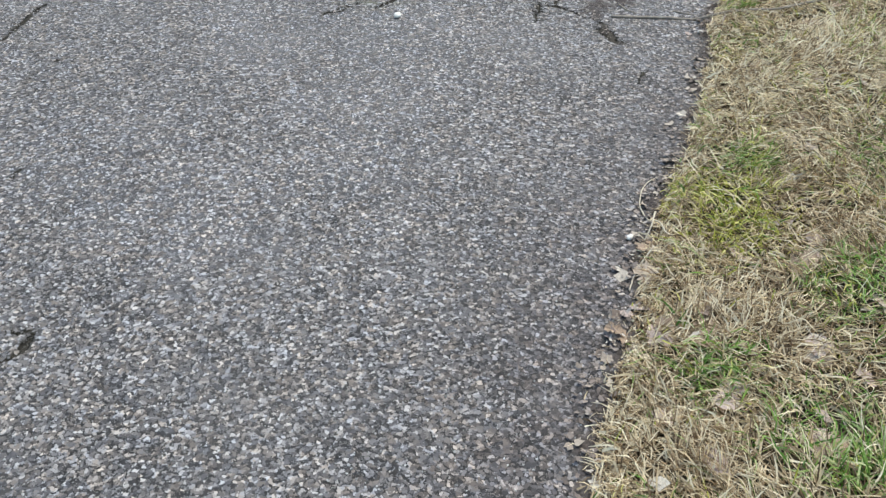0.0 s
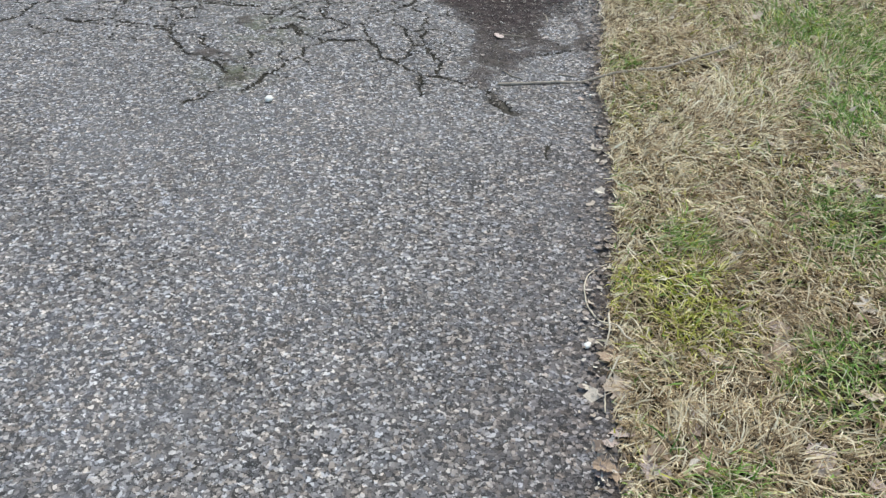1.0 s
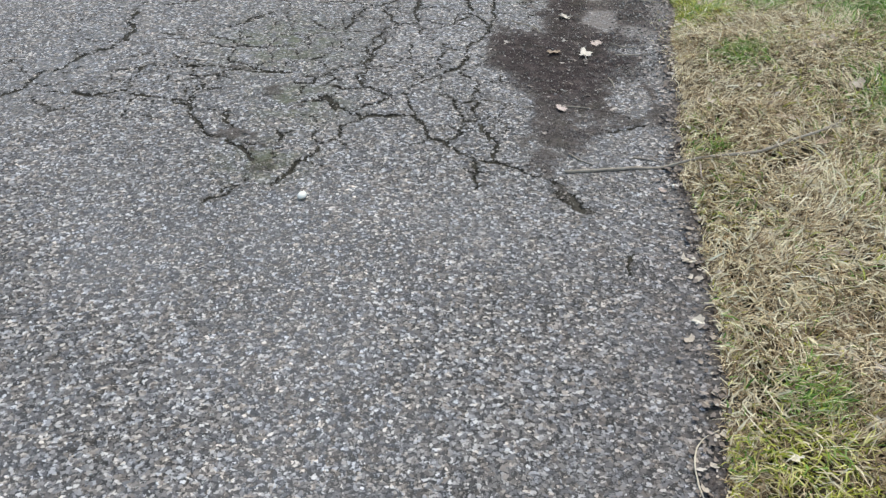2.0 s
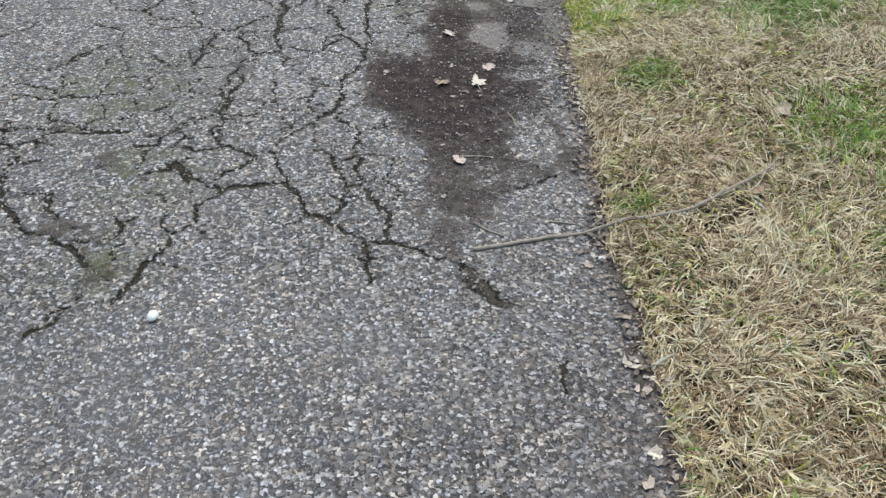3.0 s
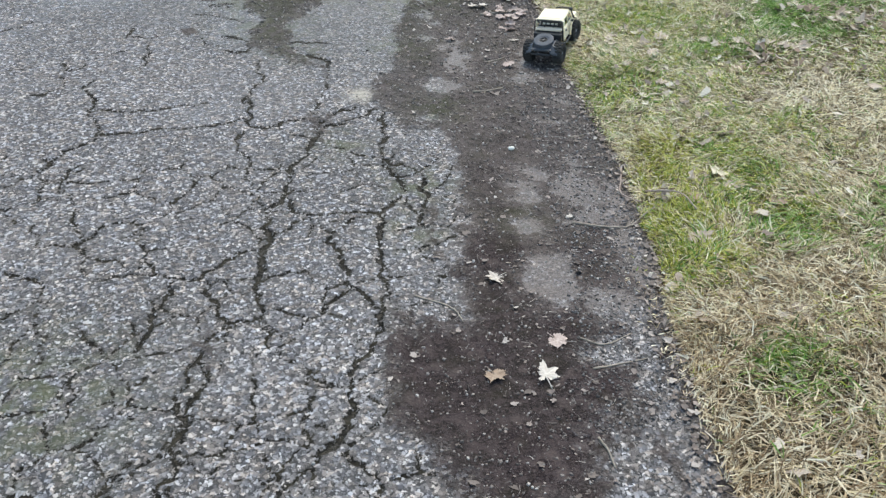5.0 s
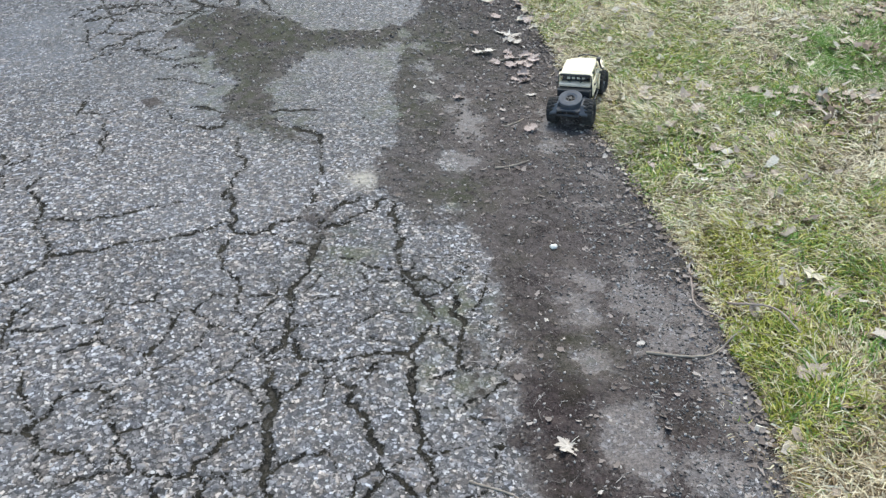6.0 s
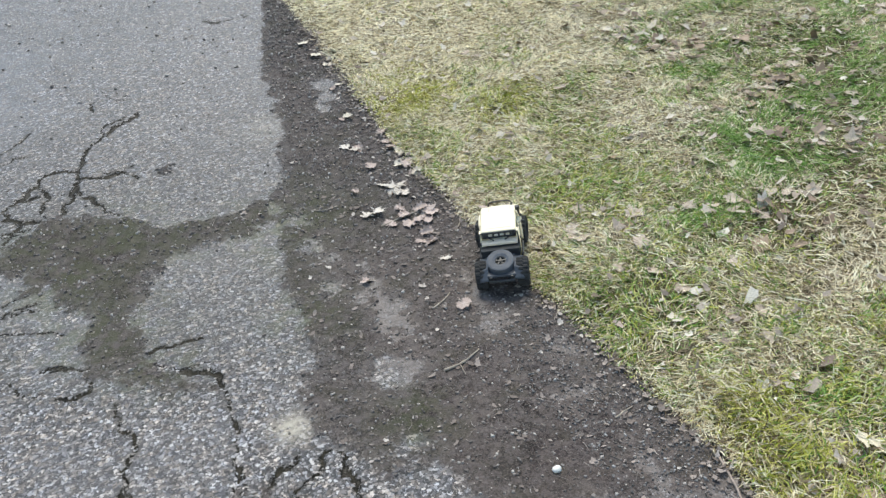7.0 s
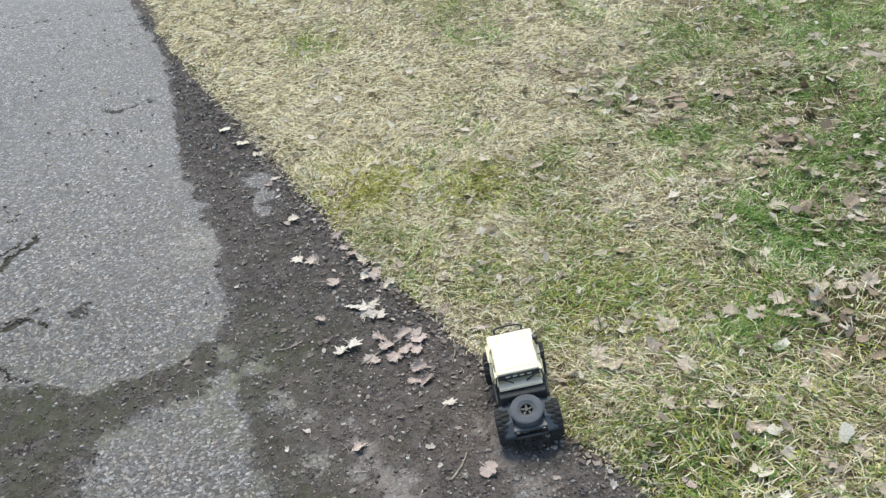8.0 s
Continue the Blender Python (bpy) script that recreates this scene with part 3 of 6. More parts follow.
crack(0.01, (-1.289, 6.183), (-1.262, 6.08), (-1.24, 5.949))
crack(0.006, (-1.267, 6.113), (-1.188, 6.158), (-1.114, 6.269), (-1.04, 6.297))
crack(0.009, (-1.49, 6.124), (-1.398, 6.154))
crack(0.014, (-1.747, 6.087), (-1.714, 6.195), (-1.651, 6.291), (-1.538, 6.231))
crack(0.009, (-1.825, 6.381), (-1.722, 6.48), (-1.604, 6.54), (-1.489, 6.634))
crack(0.014, (-1.549, 5.34), (-1.469, 5.345), (-1.389, 5.354), (-1.317, 5.404))
crack(0.011, (-1.478, 5.219), (-1.422, 5.235), (-1.392, 5.276), (-1.387, 5.345))
crack(0.008, (-1.429, 5.026), (-1.358, 5.046), (-1.324, 5.108), (-1.285, 5.154))
crack(0.013, (-1.512, 5.313), (-1.47, 5.175), (-1.449, 5.049))
crack(0.008, (-1.399, 4.774), (-1.384, 4.85))
crack(0.009, (-0.451, 4.503), (-0.448, 4.455), (-0.437, 4.379), (-0.409, 4.331), (-0.351, 4.296), (-0.332, 4.28))
crack(0.008, (-0.332, 4.28), (-0.312, 4.236), (-0.28, 4.226), (-0.248, 4.209))
crack(0.015, (-0.241, 4.195), (-0.254, 4.111), (-0.274, 4.039), (-0.298, 4.018), (-0.322, 3.998), (-0.333, 3.976))
crack(0.012, (-0.161, 4.375), (-0.183, 4.319), (-0.23, 4.24), (-0.241, 4.195))
crack(0.006, (-0.335, 4.274), (-0.341, 4.199), (-0.345, 4.122), (-0.342, 4.06), (-0.329, 4.003))
crack(0.009, (-0.608, 4.347), (-0.59, 4.319), (-0.587, 4.255), (-0.608, 4.205), (-0.617, 4.167), (-0.604, 4.128), (-0.613, 4.081), (-0.622, 4.046), (-0.627, 4.012))
crack(0.009, (-0.627, 4.012), (-0.624, 3.923), (-0.625, 3.881), (-0.626, 3.85))
crack(0.005, (-0.658, 4.037), (-0.621, 4.034), (-0.569, 4.035), (-0.509, 4.044), (-0.434, 4.059), (-0.388, 4.058), (-0.327, 4.046))
crack(0.009, (-0.703, 4.31), (-0.725, 4.286), (-0.743, 4.269))
crack(0.01, (-0.626, 3.85), (-0.649, 3.833), (-0.676, 3.831), (-0.697, 3.829), (-0.712, 3.847), (-0.74, 3.85))
crack(0.007, (-0.683, 3.829), (-0.702, 3.81), (-0.719, 3.783), (-0.737, 3.764))
crack(0.01, (-0.626, 3.85), (-0.595, 3.853), (-0.573, 3.83), (-0.538, 3.805), (-0.51, 3.792))
crack(0.008, (-0.51, 3.792), (-0.536, 3.751), (-0.567, 3.717), (-0.605, 3.685), (-0.629, 3.662), (-0.647, 3.645))
crack(0.006, (-0.51, 3.792), (-0.469, 3.811), (-0.453, 3.799))
crack(0.014, (-0.748, 3.777), (-0.735, 3.747), (-0.719, 3.718), (-0.689, 3.678), (-0.667, 3.658), (-0.646, 3.634), (-0.6, 3.615))
crack(0.012, (-0.744, 3.771), (-0.759, 3.732), (-0.791, 3.723), (-0.821, 3.709), (-0.846, 3.707))
crack(0.017, (-0.596, 3.615), (-0.563, 3.624), (-0.524, 3.63), (-0.473, 3.637), (-0.42, 3.639))
crack(0.014, (-0.455, 3.779), (-0.448, 3.74), (-0.434, 3.691), (-0.414, 3.653), (-0.42, 3.637), (-0.395, 3.598), (-0.377, 3.57))
crack(0.004, (-0.455, 3.779), (-0.455, 3.84), (-0.434, 3.879), (-0.405, 3.918), (-0.36, 3.957), (-0.333, 3.976))
crack(0.011, (-0.281, 3.778), (-0.277, 3.738), (-0.26, 3.679), (-0.243, 3.631), (-0.233, 3.595), (-0.237, 3.553))
crack(0.007, (-0.231, 3.617), (-0.221, 3.665), (-0.205, 3.672))
crack(0.005, (-0.336, 3.804), (-0.281, 3.778))
crack(0.009, (-0.206, 3.668), (-0.205, 3.618), (-0.188, 3.589), (-0.177, 3.562), (-0.169, 3.519), (-0.155, 3.477))
crack(0.006, (-0.237, 3.553), (-0.218, 3.547))
crack(0.012, (-0.268, 4.003), (-0.247, 3.977), (-0.213, 3.939), (-0.192, 3.914), (-0.191, 3.849), (-0.209, 3.799), (-0.2, 3.728), (-0.205, 3.672))
crack(0.004, (-0.333, 3.976), (-0.335, 3.909), (-0.335, 3.845), (-0.336, 3.804))
crack(0.005, (-1.205, 4.399), (-1.193, 4.449), (-1.159, 4.48), (-1.118, 4.52))
crack(0.006, (-1.077, 4.315), (-1.056, 4.409), (-1.044, 4.481), (-1.019, 4.523))
crack(0.015, (-1.178, 3.939), (-1.152, 3.967), (-1.119, 3.974), (-1.079, 3.979), (-1.019, 3.961), (-0.964, 3.961), (-0.907, 3.958))
crack(0.009, (-0.893, 3.873), (-0.851, 3.864), (-0.81, 3.867), (-0.813, 3.904), (-0.792, 3.933), (-0.766, 3.951), (-0.742, 3.992), (-0.719, 4.023))
crack(0.009, (-0.857, 3.735), (-0.845, 3.78), (-0.835, 3.846))
crack(0.006, (-1.015, 4.602), (-0.985, 4.474), (-0.982, 4.358))
crack(0.005, (-0.896, 4.376), (-0.873, 4.263), (-0.881, 4.162))
crack(0.005, (-0.804, 4.282), (-0.779, 4.2), (-0.745, 4.17), (-0.72, 4.142))
crack(0.005, (-0.833, 4.144), (-0.787, 4.138))
crack(0.01, (-1.318, 3.7), (-1.278, 3.691), (-1.233, 3.693), (-1.228, 3.73), (-1.231, 3.794), (-1.212, 3.811), (-1.149, 3.812))
crack(0.015, (-1.225, 3.68), (-1.209, 3.607), (-1.173, 3.558), (-1.136, 3.499), (-1.102, 3.454), (-1.072, 3.445), (-1.035, 3.438))
crack(0.009, (-1.216, 3.66), (-1.15, 3.637), (-1.088, 3.627), (-1.059, 3.63))
crack(0.012, (-1.094, 3.621), (-1.069, 3.549), (-1.029, 3.501), (-0.997, 3.473))
crack(0.016, (-1.035, 3.438), (-0.997, 3.393), (-0.96, 3.35), (-0.94, 3.319), (-0.905, 3.284), (-0.864, 3.243))
crack(0.008, (-0.983, 3.413), (-0.95, 3.399), (-0.908, 3.4), (-0.869, 3.413), (-0.864, 3.466), (-0.883, 3.507))
crack(0.012, (-0.867, 3.294), (-0.867, 3.362), (-0.854, 3.406))
crack(0.016, (-0.833, 3.147), (-0.822, 3.19), (-0.802, 3.224), (-0.784, 3.278), (-0.756, 3.313), (-0.735, 3.361), (-0.727, 3.401), (-0.702, 3.431), (-0.676, 3.45))
crack(0.01, (-0.676, 3.45), (-0.663, 3.493), (-0.671, 3.539), (-0.651, 3.56), (-0.616, 3.585), (-0.588, 3.619))
crack(0.007, (-0.874, 3.477), (-0.84, 3.49), (-0.821, 3.506))
crack(0.006, (-0.727, 3.401), (-0.738, 3.434), (-0.747, 3.5), (-0.748, 3.557), (-0.714, 3.589), (-0.688, 3.628))
crack(0.006, (-0.755, 3.31), (-0.733, 3.292), (-0.704, 3.284), (-0.676, 3.272))
crack(0.009, (-0.676, 3.45), (-0.652, 3.427), (-0.629, 3.412))
crack(0.014, (-0.759, 3.763), (-0.729, 3.714), (-0.7, 3.66), (-0.688, 3.635))
crack(0.009, (-0.846, 3.71), (-0.802, 3.733), (-0.759, 3.76))
crack(0.02, (-0.428, 3.65), (-0.404, 3.611), (-0.38, 3.573), (-0.365, 3.525), (-0.342, 3.477), (-0.313, 3.464), (-0.292, 3.429), (-0.257, 3.383))
crack(0.016, (-0.257, 3.383), (-0.221, 3.37), (-0.187, 3.352), (-0.138, 3.336), (-0.087, 3.315))
crack(0.012, (-0.2, 3.357), (-0.198, 3.286), (-0.204, 3.229), (-0.204, 3.17))
crack(0.005, (-0.195, 3.282), (-0.158, 3.254), (-0.139, 3.239))
crack(0.005, (-0.246, 3.29), (-0.212, 3.268), (-0.201, 3.257))
crack(0.011, (-0.249, 3.598), (-0.249, 3.526), (-0.268, 3.493), (-0.29, 3.48))
crack(0.014, (-0.18, 3.592), (-0.168, 3.531), (-0.155, 3.496), (-0.134, 3.482), (-0.138, 3.427), (-0.141, 3.348))
crack(0.006, (-0.422, 3.429), (-0.386, 3.441), (-0.35, 3.473))
crack(0.016, (-0.087, 3.315), (-0.038, 3.273), (0.028, 3.248), (0.05, 3.208))
crack(0.036, (0.05, 3.208), (0.068, 3.151), (0.107, 3.108), (0.145, 3.065))
crack(0.007, (-1.022, 3.034), (-1.002, 3.071), (-0.983, 3.118))
crack(0.004, (-0.983, 3.118), (-0.958, 3.141), (-0.906, 3.193))
crack(0.009, (0.481, 3.638), (0.421, 3.628), (0.36, 3.61), (0.312, 3.576), (0.253, 3.556))
crack(0.01, (-1.411, 3.997), (-1.34, 3.979), (-1.275, 3.985), (-1.192, 3.987), (-1.082, 3.978))
crack(0.01, (-1.404, 4.113), (-1.355, 4.062), (-1.289, 4.035), (-1.252, 3.992))
crack(0.01, (-1.088, 4.009), (-1.07, 3.962), (-1.001, 3.951), (-0.901, 3.954))
crack(0.007, (-1.27, 3.907), (-1.234, 3.862), (-1.215, 3.812))
crack(0.006, (-1.149, 3.911), (-1.158, 3.985))
crack(0.016, (-0.097, 7.99), (-0.221, 7.868), (-0.298, 7.763))
crack(0.022, (-0.298, 7.763), (-0.335, 7.661), (-0.365, 7.608))
crack(0.018, (-0.365, 7.608), (-0.425, 7.629), (-0.488, 7.628), (-0.529, 7.558), (-0.581, 7.495), (-0.678, 7.423))
crack(0.012, (-0.678, 7.423), (-0.771, 7.38), (-0.884, 7.37))
crack(0.026, (-0.357, 7.616), (-0.411, 7.461), (-0.452, 7.369), (-0.497, 7.267))
crack(0.015, (-0.594, 7.472), (-0.523, 7.474), (-0.441, 7.445))
crack(0.014, (-0.53, 7.542), (-0.532, 7.398), (-0.519, 7.285))
crack(0.015, (-0.678, 7.423), (-0.625, 7.328), (-0.558, 7.294), (-0.497, 7.267))
crack(0.016, (-0.632, 7.325), (-0.662, 7.242), (-0.709, 7.187), (-0.764, 7.151))
crack(0.012, (-0.884, 7.37), (-0.972, 7.353), (-1.082, 7.368), (-1.121, 7.287))
crack(0.01, (-1.118, 7.24), (-1.013, 7.272), (-0.927, 7.313), (-0.884, 7.37))
crack(0.01, (-0.795, 7.266), (-0.706, 7.258), (-0.635, 7.247))
crack(0.006, (-0.965, 7.525), (-0.862, 7.595), (-0.791, 7.624))
crack(0.012, (-0.739, 7.835), (-0.663, 7.838), (-0.583, 7.933), (-0.493, 8.037))
crack(0.009, (-0.667, 7.75), (-0.587, 7.842), (-0.533, 7.822))
crack(0.022, (-0.389, 7.536), (-0.313, 7.509), (-0.214, 7.508), (-0.17, 7.425))
crack(0.016, (-0.394, 7.483), (-0.347, 7.305), (-0.282, 7.195))
crack(0.01, (-0.165, 8.339), (-0.137, 8.217), (-0.073, 8.158))
crack(0.009, (-0.191, 8.237), (-0.221, 8.104))
crack(0.007, (-0.981, 6.933), (-1.04, 6.914), (-1.097, 6.874))
crack(0.01, (-1.032, 6.951), (-0.974, 7.014), (-0.933, 7.051), (-0.882, 7.102), (-0.808, 7.107))
crack(0.01, (-0.85, 6.894), (-0.778, 6.923), (-0.726, 6.955))
crack(0.008, (-0.74, 6.765), (-0.67, 6.78), (-0.62, 6.754))
crack(0.006, (-0.819, 6.875), (-0.719, 6.83))
crack(0.006, (-0.8, 6.689), (-0.742, 6.687))
crack(0.008, (-0.662, 6.425), (-0.595, 6.39))
crack(0.02, (-0.353, 6.217), (-0.299, 6.202), (-0.231, 6.157), (-0.213, 6.072))
crack(0.01, (-0.217, 6.07), (-0.222, 5.965))
crack(0.012, (-1.067, 6.439), (-1.052, 6.523), (-1.038, 6.579))
crack(0.02, (-2.127, 2.559), (-2.144, 2.69), (-2.147, 2.769), (-2.148, 2.907))
crack(0.007, (-1.839, 2.268), (-1.863, 2.354), (-1.849, 2.401))
crack(0.003, (-1.849, 2.401), (-1.817, 2.476))
crack(0.008, (-1.537, 1.757), (-1.545, 1.81), (-1.559, 1.86))
crack(0.014, (-1.125, 1.106), (-1.107, 1.132), (-1.103, 1.182), (-1.101, 1.205))
crack(0.013, (-1.189, 1.198), (-1.144, 1.199), (-1.098, 1.202))
crack(0.004, (-1.004, 3.045), (-0.943, 3.147))
crack(0.006, (0.22, 2.754), (0.25, 2.866))
crack(0.017, (-1.959, 3.662), (-1.866, 3.757), (-1.836, 3.908), (-1.765, 4.031), (-1.669, 4.136), (-1.674, 4.382), (-1.675, 4.64))
crack(0.011, (-1.837, 3.796), (-1.747, 3.738), (-1.585, 3.723), (-1.488, 3.767), (-1.338, 3.714), (-1.227, 3.67))
crack(0.006, (-2.082, 3.937), (-2.015, 4.001), (-1.836, 3.908))
crack(0.006, (-1.765, 4.031), (-1.875, 4.264), (-1.849, 4.476))
crack(0.008, (-1.227, 3.67), (-1.221, 3.774), (-1.29, 3.907), (-1.375, 4.046))
crack(0.007, (-1.488, 3.767), (-1.486, 3.979), (-1.402, 4.015))
crack(0.016, (0.418, 10.43), (0.586, 10.336), (0.799, 10.275), (1.016, 10.211), (1.158, 10.215))
crack(0.01, (0.586, 10.336), (0.816, 10.331), (0.983, 10.215))
crack(0.022, (0.464, 8.935), (0.542, 8.845), (0.654, 8.852), (0.774, 8.814))
crack(0.014, (0.569, 8.806), (0.605, 8.854))
crack(0.02, (-0.212, 7.833), (-0.129, 7.93), (-0.045, 8.003))
crack(0.01, (-0.095, 8.23), (-0.042, 8.171))
crack(0.016, (-0.285, 7.526), (-0.215, 7.525), (-0.15, 7.529))
crack(0.007, (-1.083, 7.382), (-0.994, 7.341), (-0.905, 7.295), (-0.817, 7.273), (-0.729, 7.242), (-0.683, 7.274), (-0.594, 7.257))
crack(0.006, (-1.118, 7.231), (-1.013, 7.267), (-0.927, 7.303))
crack(0.008, (-1.039, 6.893), (-0.983, 6.975), (-0.923, 7.038), (-0.892, 7.093), (-0.84, 7.096), (-0.765, 7.092))
crack(0.007, (-0.891, 6.942), (-0.84, 6.924), (-0.798, 6.985), (-0.745, 7.018))
crack(0.006, (-0.982, 6.962), (-0.901, 6.954), (-0.799, 6.876), (-0.698, 6.852), (-0.636, 6.859))
crack(0.008, (-0.74, 6.773), (-0.679, 6.792), (-0.618, 6.794))
crack(0.007, (-0.791, 6.681), (-0.742, 6.687), (-0.665, 6.643), (-0.57, 6.576))
crack(0.01, (-0.662, 6.428), (-0.597, 6.41), (-0.525, 6.361), (-0.444, 6.328))
crack(0.008, (-1.067, 6.439), (-0.997, 6.436), (-0.935, 6.448))
crack(0.01, (-0.745, 6.42), (-0.718, 6.342), (-0.674, 6.299))
crack(0.01, (-0.639, 6.274), (-0.587, 6.246), (-0.55, 6.249))
crack(0.006, (-0.55, 6.249), (-0.54, 6.337))
crack(0.007, (-0.971, 6.365), (-0.963, 6.226), (-0.952, 6.067))
crack(0.008, (-0.494, 6.157), (-0.491, 6.088), (-0.503, 6.044), (-0.504, 5.921), (-0.518, 5.839), (-0.544, 5.767))
crack(0.01, (-0.376, 6.347), (-0.337, 6.351), (-0.261, 6.34), (-0.205, 6.325))
crack(0.012, (-0.348, 6.259), (-0.298, 6.209), (-0.252, 6.202), (-0.215, 6.198))
crack(0.007, (-0.23, 5.936), (-0.246, 5.819), (-0.259, 5.71), (-0.268, 5.659))
crack(0.013, (-1.639, 4.729), (-1.598, 4.793), (-1.555, 4.858), (-1.531, 5.002), (-1.498, 5.128), (-1.463, 5.263), (-1.364, 5.341), (-1.31, 5.427))
crack(0.011, (-1.605, 4.62), (-1.517, 4.655), (-1.448, 4.692), (-1.397, 4.731), (-1.357, 4.819))
crack(0.008, (-1.862, 5.442), (-1.777, 5.478), (-1.69, 5.507), (-1.632, 5.515))
crack(0.008, (-1.218, 5.45), (-1.154, 5.353), (-1.146, 5.236))
crack(0.01, (-1.502, 4.288), (-1.412, 4.287), (-1.342, 4.299), (-1.262, 4.268), (-1.176, 4.209))
crack(0.008, (-1.057, 5.345), (-1.051, 5.145), (-1, 4.958), (-0.935, 4.807), (-0.821, 4.728))
crack(0.007, (-1.251, 4.375), (-1.181, 4.483), (-1.103, 4.578), (-1.009, 4.612))
crack(0.01, (-0.632, 3.868), (-0.619, 4.016), (-0.615, 4.145), (-0.606, 4.339), (-0.574, 4.433), (-0.516, 4.468))


def frayed(pts, r):
    """Break a line into short jagged pieces."""
    while True:
        out, done = [pts[0]], True
        for a, b in zip(pts, pts[1:]):
            n = float(np.hypot(*(b - a)))
            if n > 0.014:
                side = np.array((a[1] - b[1], b[0] - a[0]))
                out.append((a + b) / 2 + side * r.uniform(-0.24, 0.24))
                done = False
            out.append(b)
        pts = out
        if done:
            return pts


def crack_gap(x, y):
    """Distance from the nearest crack's lip, on rows of equal y."""
    r = np.random.default_rng(3)
    d = np.full(x.shape, 0.08)
    rows = y[:, 0]
    for w, pts in CRACKS:
        fr = frayed(pts, r)
        wide = np.interp(np.arange(len(fr)), np.arange(0, len(fr) + 6, 6), r.uniform(0.25, 1.5, len(fr) // 6 + 2))
        for k, (a, b) in enumerate(zip(fr, fr[1:])):
            j0, j1 = np.searchsorted(rows, (min(a[1], b[1]) - 0.07, max(a[1], b[1]) + 0.07))
            if j1 <= j0:
                continue
            xs = x[j0]
            near = np.nonzero((xs > min(a[0], b[0]) - 0.10) & (xs < max(a[0], b[0]) + 0.10))[0]
            if not len(near):
                continue
            sl = (slice(j0, j1), slice(near[0], near[-1] + 1))
            X, Y = x[sl], y[sl]
            e = b - a
            t = np.clip(((X - a[0]) * e[0] + (Y - a[1]) * e[1]) / max(e @ e, 1e-9), 0, 1)
            end = min(1.0, 0.6 + 0.2 * min(k, len(fr) - 2 - k))
            d[sl] = np.minimum(d[sl], np.hypot(X - a[0] - t * e[0], Y - a[1] - t * e[1]) - 0.37 * w * end * wide[k] * r.uniform(0.55, 1.45))
    # hairlines of the shattered surface between the open cracks
    size = 0.15
    wx, wy = x + 0.05 * (field(x, y, 14) - 0.5), y + 0.05 * (field(y, x, 14) - 0.5)
    ci, cj = np.floor(wx / size).astype(int), np.floor(wy / size).astype(int)
    f1, f2 = np.full(x.shape, 9.0), np.full(x.shape, 9.0)
    s1, s2 = np.zeros((2, *x.shape)), np.ones((2, *x.shape))
    for di in (-1, 0, 1):
        for dj in (-1, 0, 1):
            a, b = ci + di, cj + dj
            seed = np.stack(((a + LATTICE[a % 256, b % 256]) * size, (b + LATTICE[b % 256, (a + 91) % 256]) * size))
            q = np.hypot(seed[0] - wx, seed[1] - wy)
            first, second = q < f1, (q >= f1) & (q < f2)
            s2 = np.where(first, s1, np.where(second, seed, s2))
            f2 = np.where(first, f1, np.where(second, q, f2))
            s1, f1 = np.where(first, seed, s1), np.where(first, q, f1)
    line = (f2 ** 2 - f1 ** 2) / np.maximum(2 * np.hypot(*(s2 - s1)), 0.02)
    zone = np.clip((y - 3.25) / 0.3, 0, 1) * np.clip((6.1 - y) / 0.8, 0, 1) * np.clip((field(x, y, 1.9) - 0.30) * 12, 0, 1)
    shattered = np.exp(-(((x + 0.95) / 0.5) ** 2 + ((y - 7.3) / 0.6) ** 2) ** 2)
    zone = np.maximum(zone, shattered)
    zone = zone * np.clip((x + 2.3) / 0.5, 0, 1) * np.clip((verge(y) - 0.5 - x) / 0.08, 0, 1)
    hair = line - 0.0023 - 0.007 * shattered * field(x, y, 5) + 0.05 * (1 - zone) + 0.016 * np.maximum(field(x, y, 6) - 0.52, 0) + 0.002 * np.clip(1 - d / 0.03, 0, 1)
    return np.minimum(d, hair)


def sheet(name, x, y, z, material, attrs=()):
    """A grid of rows as one smooth mesh, with float attributes on its points."""
    n, m = x.shape
    co = np.stack((x, y, z), -1).reshape(-1, 3).astype(np.float32)
    k = np.arange(n * m).reshape(n, m)
    quads = np.stack((k[:-1, :-1], k[:-1, 1:], k[1:, 1:], k[1:, :-1]), -1).reshape(-1, 4)
    return raw_mesh(name, co, quads, material, attrs)


def raw_mesh(name, co, faces, material, attrs=(), smooth=True):
    """A mesh from arrays of points and of equal-sized faces."""
    me = bpy.data.meshes.new(name)
    f, c = faces.shape
    me.vertices.add(len(co))
    me.vertices.foreach_set("co", np.ascontiguousarray(co, np.float32).ravel())
    me.loops.add(f * c)
    me.loops.foreach_set("vertex_index", np.ascontiguousarray(faces, np.int32).ravel())
    me.polygons.add(f)
    me.polygons.foreach_set("loop_start", np.arange(0, f * c, c, dtype=np.int32))
    me.polygons.foreach_set("use_smooth", np.full(f, smooth))
    for key, val in attrs:
        me.attributes.new(key, "FLOAT", "POINT").data.foreach_set("value", np.ascontiguousarray(val, np.float32).ravel())
    me.update(calc_edges=True)
    me.validate()
    me.materials.append(material)
    return new(name, me)


# ---- the ground ----
gs = np.concatenate((np.linspace(-150, -50, 11), np.linspace(-48, 48, 65), np.linspace(50, 150, 11)))
gy, gx = np.meshgrid(gs, gs, indexing="ij")
tagged(sheet("ground", gx, gy, rise(gy) * np.exp(-(np.maximum(-gx - 6, 0) / 14) ** 2) - 0.16, M_FAR), "grey-brown winter ground reaching out to the horizon", "ground", kind="structure")

